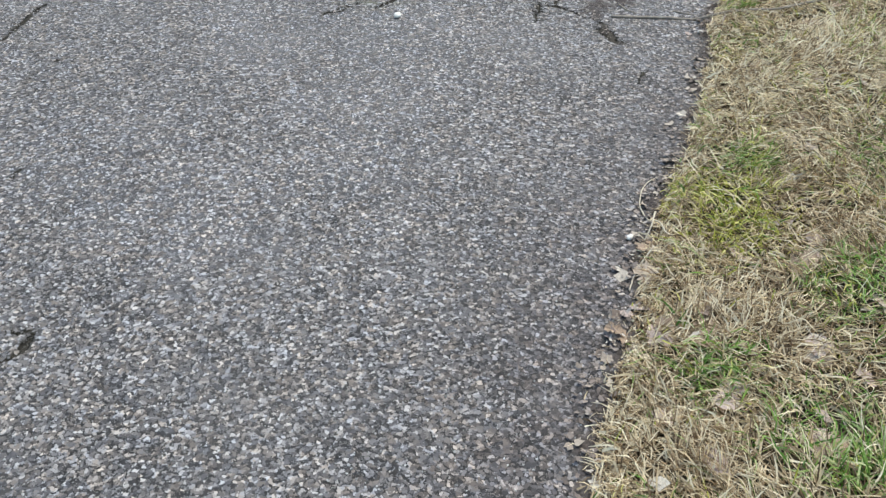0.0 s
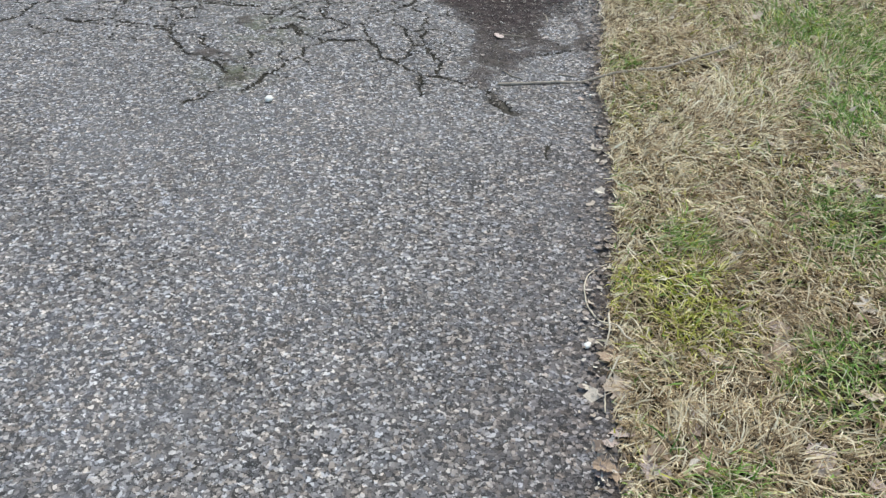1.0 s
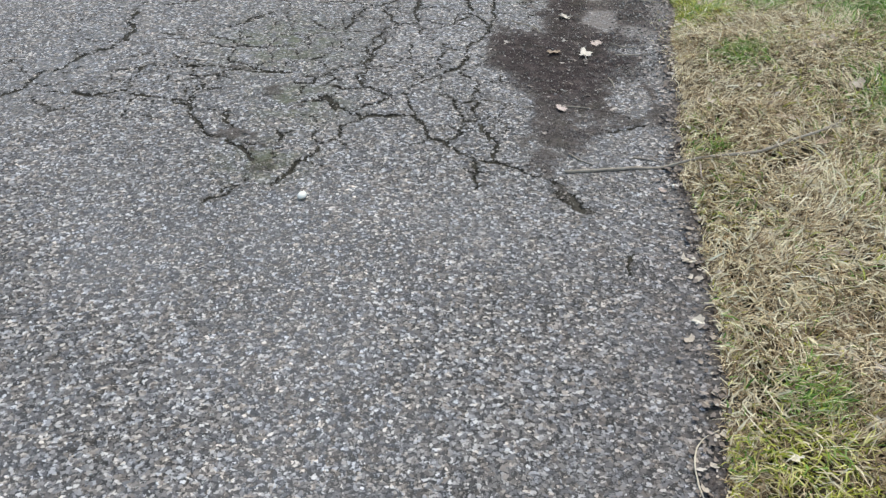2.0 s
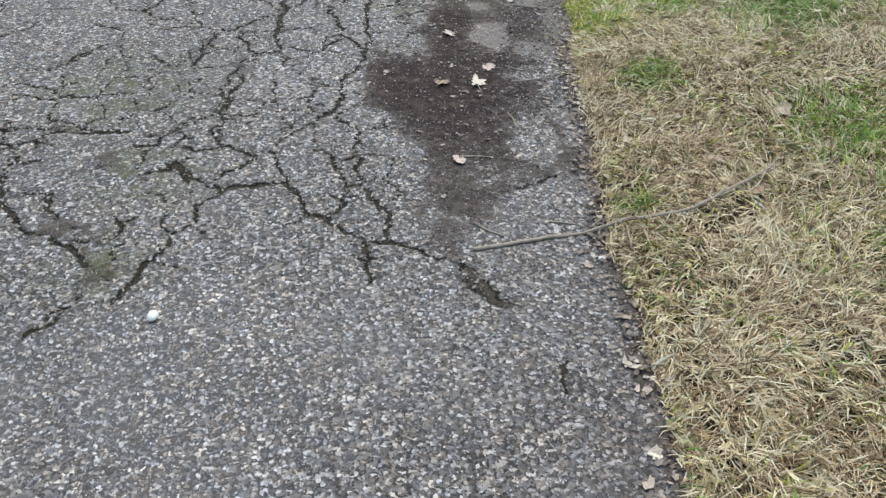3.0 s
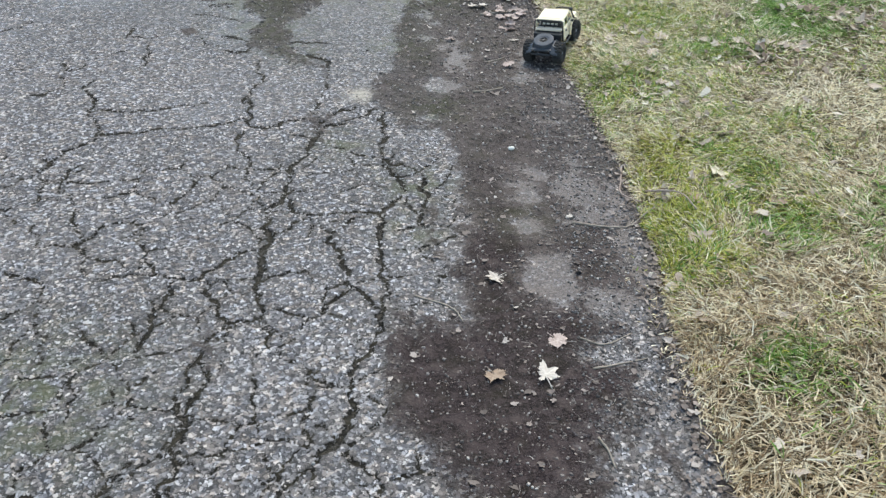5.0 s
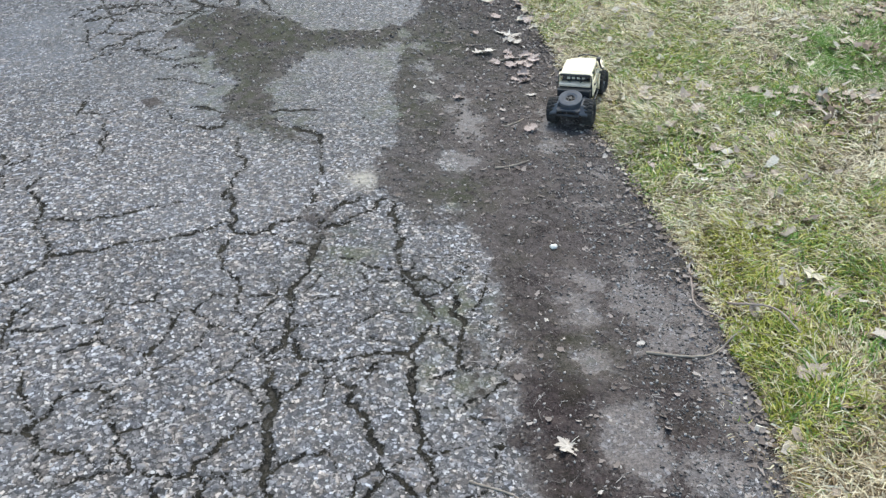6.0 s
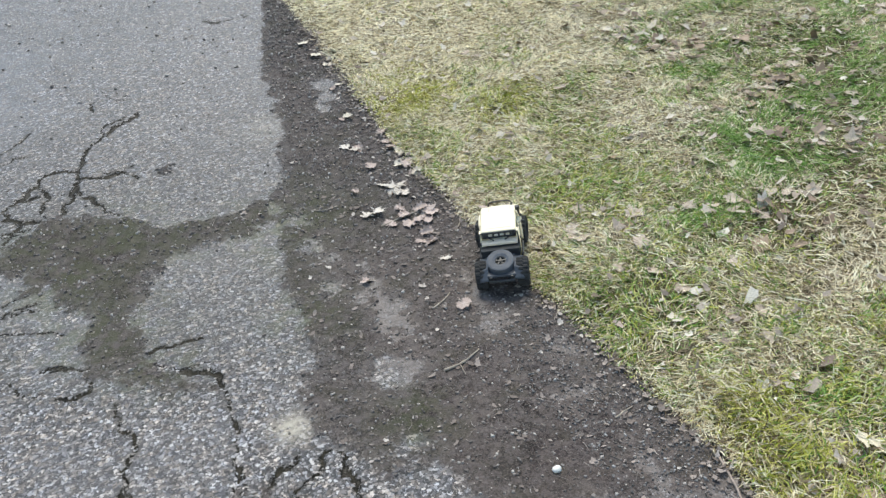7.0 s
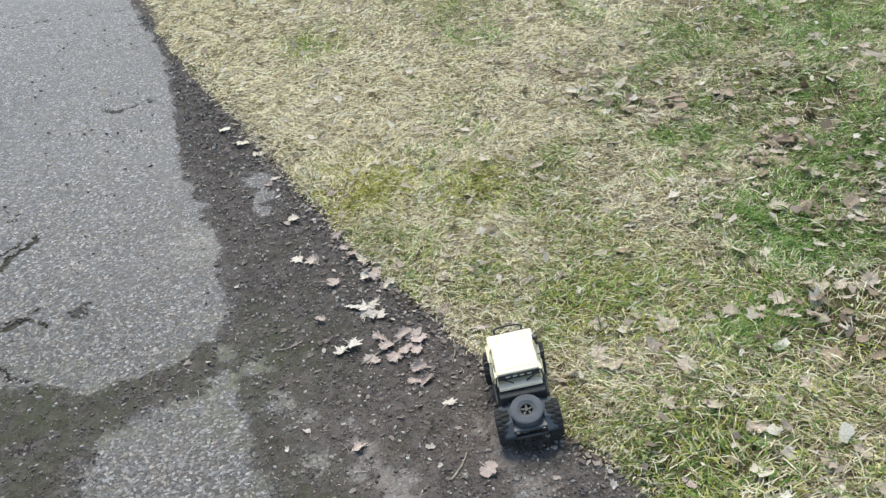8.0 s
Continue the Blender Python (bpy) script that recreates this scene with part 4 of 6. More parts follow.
ys = np.concatenate((np.arange(-3.0, 0.75, 0.15), np.arange(0.75, 2.9, 0.016), np.arange(2.9, 6.4, 0.0062), np.arange(6.4, 8.2, 0.0096), np.arange(8.2, 14.0, 0.05), np.linspace(14, 40, 12)))
us = np.concatenate((np.arange(0, 2.05, 0.0065), np.arange(2.05, 3.6, 0.015), np.linspace(3.6, 6.0, 8)))
PY, PU = np.meshgrid(ys, us, indexing="ij")
PX = verge(PY) + 0.12 - PU
PX = PX[:, ::-1].copy()
gap_c, gap_s = crack_gap(PX, PY), soil_gap(PX, PY)
step = lambda v, lo, hi: (lambda t: t * t * (3 - 2 * t))(np.clip((v - lo) / (hi - lo), 0, 1))
is_soil = 1 - step(gap_s, -0.012, 0.012)
PZ = 0.012 * (field(PX, PY, 1.3) - 0.5) + 0.003 * (field(PX, PY, 18.0) - 0.5) + 0.0015 * (field(PX, PY, 60.0, 2) - 0.5)
PZ = PZ - 0.0055 * (1 - step(gap_c, -0.004, 0.003)) * (1 - 0.95 * is_soil)
PZ = PZ + is_soil * (0.004 + 0.006 * (field(PX, PY, 45.0) - 0.5))
PZ = PZ - 0.10 * step(PX - verge(PY), 0.05, 0.12) + rise(PY)
moss = np.zeros_like(PX)
for cx, cy, rad in MOSS:
    moss = np.maximum(moss, np.exp(-((PX - cx) ** 2 + (PY - cy) ** 2) / rad ** 2))
sand = np.exp(-((PX + 0.10) ** 2 + (PY - 5.81) ** 2) / 0.05 ** 2) + 0.25 * np.exp(-((PX - 0.42) ** 2 + (PY - 7.55) ** 2) / 0.12 ** 2)
smooth_pale = np.clip(0.22 * step(PY - 0.3 * PX, 3.2, 4.4) * (1 - 0.6 * step(PY + 0.5 * PX, 5.4, 6.6)) + step(PY + 0.6 * PX, 6.4, 9.0) * 0.36 + 0.5 * step(field(PX, PY, 1.7), 0.52, 0.7) * step(-PX, -0.1, 0.8), 0, 1)
damp = np.clip(np.exp(-(((PX - 0.15) / 0.6) ** 2 + ((PY - 4.35) / 0.95) ** 2)) * (0.75 + 1.0 * field(PX, PY, 7.0)), 0, 1)
road = sheet("pavement", PX, PY, PZ, M_ROAD, (("crack", gap_c), ("soil", gap_s), ("moss", moss), ("sand", sand), ("damp", damp), ("strip", step(PX - verge(PY), -0.62, -0.5) * step(PY, 4.3, 4.5) * (1 - step(PY, 6.3, 6.9))), ("worn", step(PY + 0.5 * PX, 5.4, 6.6)), ("smooth_pale", smooth_pale), ("verge_dark", np.exp(-((verge(PY) - PX) / 0.36) ** 2) * (1 - step(PY, 2.5, 3.3)) * (1 + 0.25 * (1 - step(PY, 1.6, 2.1))))))
tagged(road, "worn grey asphalt drive with dirt-filled cracks and a soil strip", "pavement", kind="structure")

# how far the dense grass reaches from the pavement
REACH_Y = (-3, 0.3, 3.9, 5.6, 7.2, 10, 14)
REACH_D = (0.8, 1.15, 1.45, 2.1, 3.3, 4.2, 4.6)
ly = np.concatenate((np.arange(-3, 14, 0.04), np.linspace(14, 40, 12)))
lv = np.concatenate((np.arange(-0.05, 3.8, 0.045), np.linspace(3.8, 30, 20)))
LY, LV = np.meshgrid(ly, lv, indexing="ij")
LX = verge(LY) + LV
LZ = np.where(LV < 0, -0.03, lawn_height(LX, LY)) + 0.012 * (field(LX, LY, 16) - 0.5)
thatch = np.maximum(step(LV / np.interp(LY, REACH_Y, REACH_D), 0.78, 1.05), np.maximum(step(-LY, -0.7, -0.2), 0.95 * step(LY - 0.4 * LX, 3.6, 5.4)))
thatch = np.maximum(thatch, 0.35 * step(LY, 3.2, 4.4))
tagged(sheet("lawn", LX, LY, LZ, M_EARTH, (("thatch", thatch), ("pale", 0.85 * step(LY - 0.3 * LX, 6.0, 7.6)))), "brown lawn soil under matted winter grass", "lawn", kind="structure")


# ---- grass ----
# greener tufts on the lawn: x, y, radius, and how yellow they are
TUFTS = [(0.807, 4.632, 0.13, 0.6), (0.729, 4.77, 0.10, 0.9), (0.806, 4.045, 0.10, 0.1), (0.567, 3.406, 0.06, 0.1), (1.124, 4.68, 0.12, 0.5), (1.501, 4.494, 0.25, 0.0),
         (0.859, 5.029, 0.12, 0.9), (0.781, 4.578, 0.15, 0.7), (1.124, 4.937, 0.12, 0.5), (0.992, 4.836, 0.14, 0.6), (1.061, 4.635, 0.12, 0.2), (0.841, 4.099, 0.10, 0.1),
         (1.78, 6.134, 0.25, 0.0), (0.906, 5.168, 0.12, 0.9), (0.817, 4.801, 0.16, 0.8), (1.058, 5.104, 0.14, 0.5), (1.918, 6.126, 0.20, 0.0), (2.022, 6.779, 0.10, 0.2)]
TUFTS += [(2.128, 6.215, 0.2, 0.0), (1.755, 5.978, 0.22, 0.0), (1.401, 5.875, 0.22, 0.2), (2.271, 6.127, 0.3, 0.0), (2.598, 6.555, 0.22, 0.0), (2.301, 6.826, 0.12, 0.1),
          (1.343, 7.069, 0.18, 0.9), (1.05, 7.42, 0.22, 1.0), (1.58, 8.71, 0.20, 0.4), (2.15, 8.12, 0.2, 0.1), (2.31, 8.52, 0.3, 0.2), (1.185, 6.321, 0.25, 0.5), (3.415, 6.939, 0.5, 0.1)]
TUFTS += [(0.474, 2.086, 0.16, 0.8), (0.553, 2.29, 0.10, 0.3), (1.099, 2.348, 0.2, 0.1), (0.872, 1.776, 0.12, 0.1), (1.317, 2.986, 0.22, 0.1), (1.341, 3.625, 0.25, 0.2),
          (1.96, 6.20, 0.10, 0.0), (2.06, 6.12, 0.10, 0.0), (1.80, 6.04, 0.12, 0.0), (1.84, 5.83, 0.12, 0.0), (2.50, 6.30, 0.2, 0.0), (2.09, 6.68, 0.09, 0.0), (1.94, 6.53, 0.07, 0.0), (2.79, 7.40, 0.25, 0.1),
          (3.03, 7.17, 0.3, 0.1), (3.09, 6.79, 0.3, 0.0), (2.10, 7.09, 0.06, 0.0), (1.60, 6.96, 0.06, 0.3),
          (0.456, 1.397, 0.09, 0.1), (0.729, 1.233, 0.16, 0.1), (0.763, 1.716, 0.12, 0.2), (0.52, 1.96, 0.14, 0.9), (1.558, 3.32, 0.3, 0.1), (0.949, 5.689, 0.25, 0.4)]


def green_share(x, y):
    """How much of the grass is green, and how yellow that green is."""
    g, yel = np.zeros_like(x), np.zeros_like(x)
    for cx, cy, rad, hue in TUFTS:
        k = np.exp(-(((x - cx) ** 2 + (y - cy) ** 2) / rad ** 2) ** 1.3)
        yel = np.where(k > g, hue, yel)
        g = np.maximum(g, k)
    spread = np.clip((field(x, y, 5.0) - 0.42) * 3.0, 0.06, 0.55) * np.clip((y - 4.4 + 0.8 * (x - 0.8)) / 1.4, 0.22, 1) * np.clip((8.3 - y + 0.5 * (x - 1.5)) / 1.2, 0.12, 1)
    yel = np.where(spread > g, 0.38 * np.clip((2.3 - x) / 1.0, 0, 1) + 0.12, yel)
    return np.maximum(np.interp(y, (3.4, 5.0), (0.62, 0.92)) * g, spread), yel


def blades(name, x, y, base, length, lift, heading, width, material, label):
    """Many bent, tapered blades as one mesh."""
    n = len(x)
    dx, dy = np.cos(heading), np.sin(heading)
    sx, sy = -dy * width / 2, dx * width / 2
    turn = rng.normal(0, 0.45, n)
    ex, ey = np.cos(heading + turn), np.sin(heading + turn)
    m, h = 0.5 * length, np.sin(lift)
    p0 = np.stack((x, y, base), -1)
    p1 = p0 + np.stack((dx * m * np.cos(lift), dy * m * np.cos(lift), m * h), -1)
    droop = lift - np.abs(rng.normal(0.35, 0.35, n))
    p2 = p1 + np.stack((ex * m * np.cos(droop), ey * m * np.cos(droop), m * np.sin(droop)), -1)
    p2[:, 2] = np.maximum(p2[:, 2], base - 0.004)
    side = np.stack((sx, sy, rng.normal(0, 0.3, n) * width), -1)
    co = np.stack((p0 - side, p0 + side, p1 + 0.8 * side, p1 - 0.8 * side, p2 + 0.12 * side, p2 - 0.12 * side), 1).reshape(-1, 3)
    k = np.arange(n)[:, None] * 6
    quads = np.concatenate((k + np.array([[0, 1, 2, 3]]), k + np.array([[3, 2, 4, 5]])), 0)
    ob = raw_mesh(name, co, quads, material)
    return tagged(ob, label, "grass", kind="stuff")


def sow(count, y0, y1, d0, d1, power=1.0):
    """Scattered places on the lawn between two distances from the pavement."""
    y = rng.uniform(y0, y1, count)
    d = d0 + (d1 - d0) * rng.random(count) ** power
    wobble = 0.8 + 0.4 * field(y, d, 3.0)
    return verge(y) + np.where(d > 0.1, d * wobble, d), y + np.where((y > y0 + 0.2) & (y < y1 - 0.2), 0, rng.normal(0, 0.25, count))


spots = [sow(94000, 0.5, 3.9, 0.0, 1.2), sow(92000, 3.9, 5.6, 0.0, 1.9, 1.2), sow(140000, 5.6, 7.6, 0.0, 3.0, 1.2), sow(64000, 7.4, 10.0, 0.0, 3.8, 1.2),
         sow(14000, 10.0, 14.0, 0.0, 4.0), sow(5000, 0.7, 5.2, 0.0, 0.05), sow(6000, 5.2, 8.0, -0.02, 0.05)]
outer = sow(80000, -2.6, 14.0, 0.0, 9.0, 0.8)
od = (outer[0] - verge(outer[1])) / np.interp(outer[1], REACH_Y, REACH_D)
fade = np.clip((od - 0.55) / 0.35, 0, 1) * np.exp(-np.clip(od - 1.0, 0, 9) * 0.9)
fade = np.where(outer[1] < 0.6, np.maximum(fade, 0.9 * np.exp(-np.clip(od - 1, 0, 9))), fade)
keep = rng.random(len(fade)) < fade
spots.append((outer[0][keep], outer[1][keep]))
ax, ay = np.concatenate([s[0] for s in spots]), np.concatenate([s[1] for s in spots])
share, yellow = green_share(ax, ay)
pick = rng.random(len(ax))
is_green = pick < share
is_yellow = is_green & (rng.random(len(ax)) < yellow)
from_edge = ax - verge(ay)
thin = (field(ax, ay, 11.0) > 0.32) | (rng.random(len(ax)) < np.where(ay < 4.6, 0.45, 0.7))
cell = 0.05
ci, cj = np.floor(ax / cell).astype(int), np.floor(ay / cell).astype(int)
tuft_x, tuft_y = (ci + 0.15 + 0.7 * LATTICE[ci % 256, cj % 256]) * cell, (cj + 0.15 + 0.7 * LATTICE[cj % 256, (ci + 57) % 256]) * cell
pull = np.where(from_edge > 0.04, 0.15 + 0.2 * np.clip((4.6 - ay) / 1.0, 0, 1), 0.0)
out_x, out_y = ax - tuft_x, ay - tuft_y
ax, ay = ax - pull * out_x, ay - pull * out_y
swirl = 2 * math.pi * 1.6 * field(ax, ay, 3.2, 2)
ground_z = lawn_height(ax, ay)
long_zone = np.clip((5.2 - ay) / 1.6, 0, 1)
far_zone = np.clip((ay - 7.0) / 3.0, 0, 1) + 1.6 * np.clip(from_edge / np.interp(ay, REACH_Y, REACH_D) - 0.85, 0, 1)


def grow(name, mask, lmin, lmax, lift, layer, wid, material, label):
    k = np.nonzero(mask & thin)[0]
    n = len(k)
    length = rng.uniform(lmin, lmax, n) * (0.75 + 0.45 * long_zone[k]) * np.clip(0.45 + from_edge[k] / 0.09, 0.45, 1.0)
    base = ground_z[k] + layer * rng.random(n) ** 1.5 + np.where(from_edge[k] < 0.02, 0.006, 0)
    lean_in = (from_edge[k] < 0.05) & (ay[k] < 4.2) & (rng.random(n) < 0.8)
    heading = np.where(rng.random(n) < 0.28, np.arctan2(out_y[k], out_x[k]), swirl[k]) + rng.normal(0, 0.85, n)
    heading = np.where(lean_in, rng.uniform(-1.5, 1.5, n), heading)
    el = np.clip(rng.normal(lift, 0.28, n) + 0.12 * long_zone[k], -0.05, 1.35)
    w = rng.uniform(0.6, 1.25, n) * wid * (1 + 0.7 * far_zone[k] + 0.35 * long_zone[k])
    blades(name, ax[k], ay[k], base, length, el, heading, w, material, label)


# tan near the start, paler further on, tones set to match brightness
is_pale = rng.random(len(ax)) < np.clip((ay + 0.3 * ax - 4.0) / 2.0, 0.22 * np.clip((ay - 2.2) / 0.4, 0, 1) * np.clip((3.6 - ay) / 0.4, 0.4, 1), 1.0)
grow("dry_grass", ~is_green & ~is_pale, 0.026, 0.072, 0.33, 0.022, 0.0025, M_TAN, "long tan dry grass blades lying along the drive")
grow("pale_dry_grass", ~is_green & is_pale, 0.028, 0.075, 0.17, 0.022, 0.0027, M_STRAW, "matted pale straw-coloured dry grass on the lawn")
grow("green_grass", is_green & ~is_yellow, 0.026, 0.060, 0.48, 0.026, 0.0026, M_GREEN, "fresh green grass blades in tufts on the lawn")
grow("yellow_green_grass", is_yellow, 0.022, 0.052, 0.48, 0.024, 0.0028, M_MOSSY, "short yellow-green mossy grass in tufts beside the drive")


def lying(name, x, y, base, length, heading, width, material, label):
    """Flattened dead strands, one narrow quad each, as one mesh."""
    n = len(x)
    dx, dy = np.cos(heading), np.sin(heading)
    tip = rng.normal(0.0, 0.10, n)
    a = np.stack((x - dx * length / 2, y - dy * length / 2, base), -1)
    b = np.stack((x + dx * length / 2, y + dy * length / 2, base + length * tip), -1)
    side = np.stack((-dy, dx, rng.normal(0, 0.3, n)), -1) * (width / 2)[:, None]
    co = np.stack((a - side, a + side, b + 0.35 * side, b - 0.35 * side), 1).reshape(-1, 3)
    quads = np.arange(n)[:, None] * 4 + np.arange(4)[None]
    return tagged(raw_mesh(name, co, quads, material), label, "grass", kind="stuff")


felt = [sow(40000, 4.0, 5.8, 0.02, 2.0, 1.1), sow(70000, 5.6, 7.8, 0.02, 3.2, 1.2), sow(42000, 7.4, 10.5, 0.0, 3.6, 1.2)]
fx, fy = np.concatenate([q[0] for q in felt]), np.concatenate([q[1] for q in felt])
keep = rng.random(len(fx)) > 0.85 * green_share(fx, fy)[0]
fx, fy = fx[keep], fy[keep]
pale = rng.random(len(fx)) < np.clip((fy - 6.4 - 0.25 * (fx - 1.2)) / 1.2, 0.12, 0.95)
for name, mask, material, label in (("grass_thatch", ~pale, M_THATCH, "flattened grey-tan dead grass matted over the soil"), ("straw_thatch", pale, M_STRAW, "flattened pale straw matted along the far verge")):
    px, py = fx[mask], fy[mask]
    fn = len(px)
    lying(name, px, py, lawn_height(px, py) + 0.003 + 0.013 * rng.random(fn), rng.uniform(0.03, 0.085, fn), 2 * math.pi * 1.6 * field(px, py, 3.2, 2) + rng.normal(0, 0.9, fn),
          rng.uniform(0.002, 0.0038, fn) * (1 + 0.5 * np.clip((py - 7.4) / 2, 0, 1)), material, label)


# ---- loose grains ----
def grains(name, x, y, z, size, flat, material, label, category):
    """Many small angular stones or flakes as one mesh."""
    n = len(x)
    ang = np.linspace(0, 2 * math.pi, 6)[:-1][None, :] + rng.uniform(-0.35, 0.35, (n, 5)) + rng.uniform(0, 6.28, (n, 1))
    rad = rng.uniform(0.65, 1.2, (n, 5)) * size[:, None] / 2
    squash = rng.uniform(0.5, 1.0, (n, 1))
    spin = rng.uniform(0, math.pi, (n, 1))
    lx, ly2 = rad * np.cos(ang), rad * np.sin(ang) * squash
    px, py = lx * np.cos(spin) - ly2 * np.sin(spin), lx * np.sin(spin) + ly2 * np.cos(spin)
    h = size * flat * rng.uniform(0.6, 1.2, n)
    tilt_x, tilt_y = rng.normal(0, 0.16, (n, 1)), rng.normal(0, 0.16, (n, 1))
    low = np.stack((x[:, None] + px, y[:, None] + py, np.repeat(z[:, None] - 0.002, 5, 1)), -1)
    top = np.stack((x[:, None] + 0.72 * px, y[:, None] + 0.72 * py, z[:, None] + h[:, None] + 0.72 * (px * tilt_x + py * tilt_y)), -1)
    apex = np.stack((x, y, z + h * 1.12), -1)[:, None, :]
    co = np.concatenate((low, top, apex), 1).reshape(-1, 3)
    tris = []
    for i in range(5):
        j = (i + 1) % 5
        tris += [(i, j, 5 + j), (i, 5 + j, 5 + i), (5 + i, 5 + j, 10)]
    faces = (np.arange(n)[:, None, None] * 11 + np.array(tris)[None]).reshape(-1, 3)
    return tagged(raw_mesh(name, co, faces, material, smooth=False), label, category, kind="stuff")


def flakes(name, x, y, z, size, tilt, material, label, category):
    """Many small bent scraps of leaf as one mesh."""
    n = len(x)
    ang = np.linspace(0, 2 * math.pi, 11)[:-1][None, :] + rng.uniform(-0.22, 0.22, (n, 10))
    rad = np.where(np.arange(10)[None, :] % 2 == 0, rng.uniform(0.55, 1.3, (n, 10)), rng.uniform(0.4, 1.05, (n, 10))) * size[:, None] / 2
    lx, ly2 = rad * np.cos(ang), rad * np.sin(ang) * rng.uniform(0.4, 1.0, (n, 1))
    bend = rng.uniform(-0.4, 0.9, (n, 1)) * ly2 * ly2 / size[:, None] + rng.uniform(-0.4, 0.8, (n, 1)) * lx * lx / size[:, None]
    spin = rng.uniform(0, 2 * math.pi, (n, 1))
    px, py = lx * np.cos(spin) - ly2 * np.sin(spin), lx * np.sin(spin) + ly2 * np.cos(spin)
    pz = bend + px * rng.normal(0, tilt, (n, 1)) + py * rng.normal(0, tilt, (n, 1))
    rim = np.stack((x[:, None] + px, y[:, None] + py, z[:, None] + pz), -1)
    co = np.concatenate((rim, np.stack((x, y, z), -1)[:, None, :]), 1).reshape(-1, 3)
    faces = (np.arange(n)[:, None, None] * 11 + np.array([(i, (i + 1) % 10, 10) for i in range(10)])[None]).reshape(-1, 3)
    return tagged(raw_mesh(name, co, faces, material, smooth=False), label, category, kind="stuff")


def road_z(x, y):
    """The pavement's height, from its grid."""
    j = np.clip(np.searchsorted(ys, y), 0, len(ys) - 1)
    u = verge(y) + 0.12 - x
    i = len(us) - 1 - np.clip(np.searchsorted(us, u), 0, len(us) - 1)
    return PZ[j, i], gap_s[j, i], gap_c[j, i]


n = 19000
y = 0.8 + 6.2 * rng.random(n) ** 1.25
x = verge(y) - rng.random(n) ** 0.9 * 2.0
z, s_gap, c_gap = road_z(x, y)
keep = (s_gap > 0.0) & (c_gap > 0.004) & (rng.random(n) < 0.35 + 0.75 * field(x, y, 2.2)) & (rng.random(n) > 0.75 * np.clip((y + 0.6 * x - 5.4) / 1.8, 0, 1))
size = rng.uniform(0.004, 0.0095, n) * (0.9 + 0.3 * rng.random(n) ** 3)
grains("aggregate_chips", x[keep], y[keep], z[keep], size[keep], 0.22, M_GRIT, "pale angular stone chips bedded in the asphalt", "gravel")

n = 42000
y = 3.0 + 7.0 * rng.random(n) ** 1.15
x = verge(y) - 0.02 - rng.random(n) ** 1.2 * 1.5
z, s_gap, c_gap = road_z(x, y)
keep = (s_gap < 0.006) | (rng.random(n) < 0.03)
size = (0.0032 + 0.014 * rng.random(n) ** 2.2) * np.clip(0.75 + 0.12 * (y - 4.0), 0.75, 1.3)
grains("soil_litter", x[keep], y[keep], z[keep], size[keep], 0.25, M_LITTER, "crumbs of bark, seed husks and grit strewn on dark soil", "litter")

n = 2600
y = 0.8 + 7.7 * rng.random(n) ** 1.25
x = verge(y) + rng.normal(-0.015, 0.03, n)
z = np.maximum(road_z(x, y)[0], lawn_height(x, y))
keep = (y > 2.8) | (np.arange(n) % 5 < 2)
flakes("verge_litter", x[keep], y[keep], z[keep] + 0.008, rng.uniform(0.005, 0.024, n)[keep], 0.3, M_CRUMB, "broken leaf crumbs caught along the edge of the lawn", "litter")

n = 2400
y = 3.1 + 5.4 * rng.random(n)
x = verge(y) - 0.9 * rng.random(n) ** 1.7
z, s_gap, c_gap = road_z(x, y)
keep = s_gap < 0.0
flakes("leaf_crumbs", x[keep], y[keep], z[keep] + 0.003, 0.006 + 0.022 * rng.random(n)[keep] ** 2.8, 0.2, M_CRUMB, "dry broken leaf crumbs scattered over the dirt strip", "litter")
n = 1500
y = 3.05 + 6.0 * rng.random(n)
x = verge(y) - 0.95 * rng.random(n) ** 1.3
z, s_gap, c_gap = road_z(x, y)
k = np.nonzero(s_gap < 0.004)[0]
blades("dry_stalks", x[k], y[k], z[k] + 0.002, rng.uniform(0.012, 0.05, len(k)), rng.uniform(0.0, 0.12, len(k)), rng.uniform(0, 6.28, len(k)), rng.uniform(0.0012, 0.0024, len(k)), M_LITTER, "short dry grass stalks lying on the dirt strip")
n = 5400
y = 0.8 + 9.0 * rng.random(n) ** 0.65
x = verge(y) + 0.02 + 3.0 * rng.random(n) ** 1.2
keep = rng.random(n) < 0.15 + 0.9 * np.clip((y - 4.2) / 1.5, 0, 1) * field(x, y, 2.2)
flakes("leaf_fragments", x[keep], y[keep], lawn_height(x, y)[keep] + 0.014 + 0.018 * rng.random(n)[keep], 0.012 + 0.044 * rng.random(n)[keep] ** 1.9, 0.35, M_FLAKE, "torn dry leaf fragments caught in the matted grass", "litter")

n = 300
heaps = ((2.18, 6.42), (2.20, 7.0), (2.096, 7.265), (1.94, 5.95), (2.626, 6.686), (2.287, 6.705), (1.573, 5.731))
which = rng.integers(0, len(heaps), n)
x, y = (np.array(heaps)[which, k] + rng.normal(0, 0.13, n) for k in (0, 1))
keep = x - verge(y) > 0.15
flakes("crumpled_leaf_pile", x[keep], y[keep], lawn_height(x, y)[keep] + 0.014 + 0.02 * rng.random(n)[keep], rng.uniform(0.025, 0.055, n)[keep], 0.35, M_PILE, "brown and grey crumpled leaves heaped in the grass", "litter")


n = 3800
y = rng.uniform(4.0, 5.9, n)
x = verge(y) - 0.015 - 0.26 * rng.random(n) ** 1.3
z = road_z(x, y)[0]
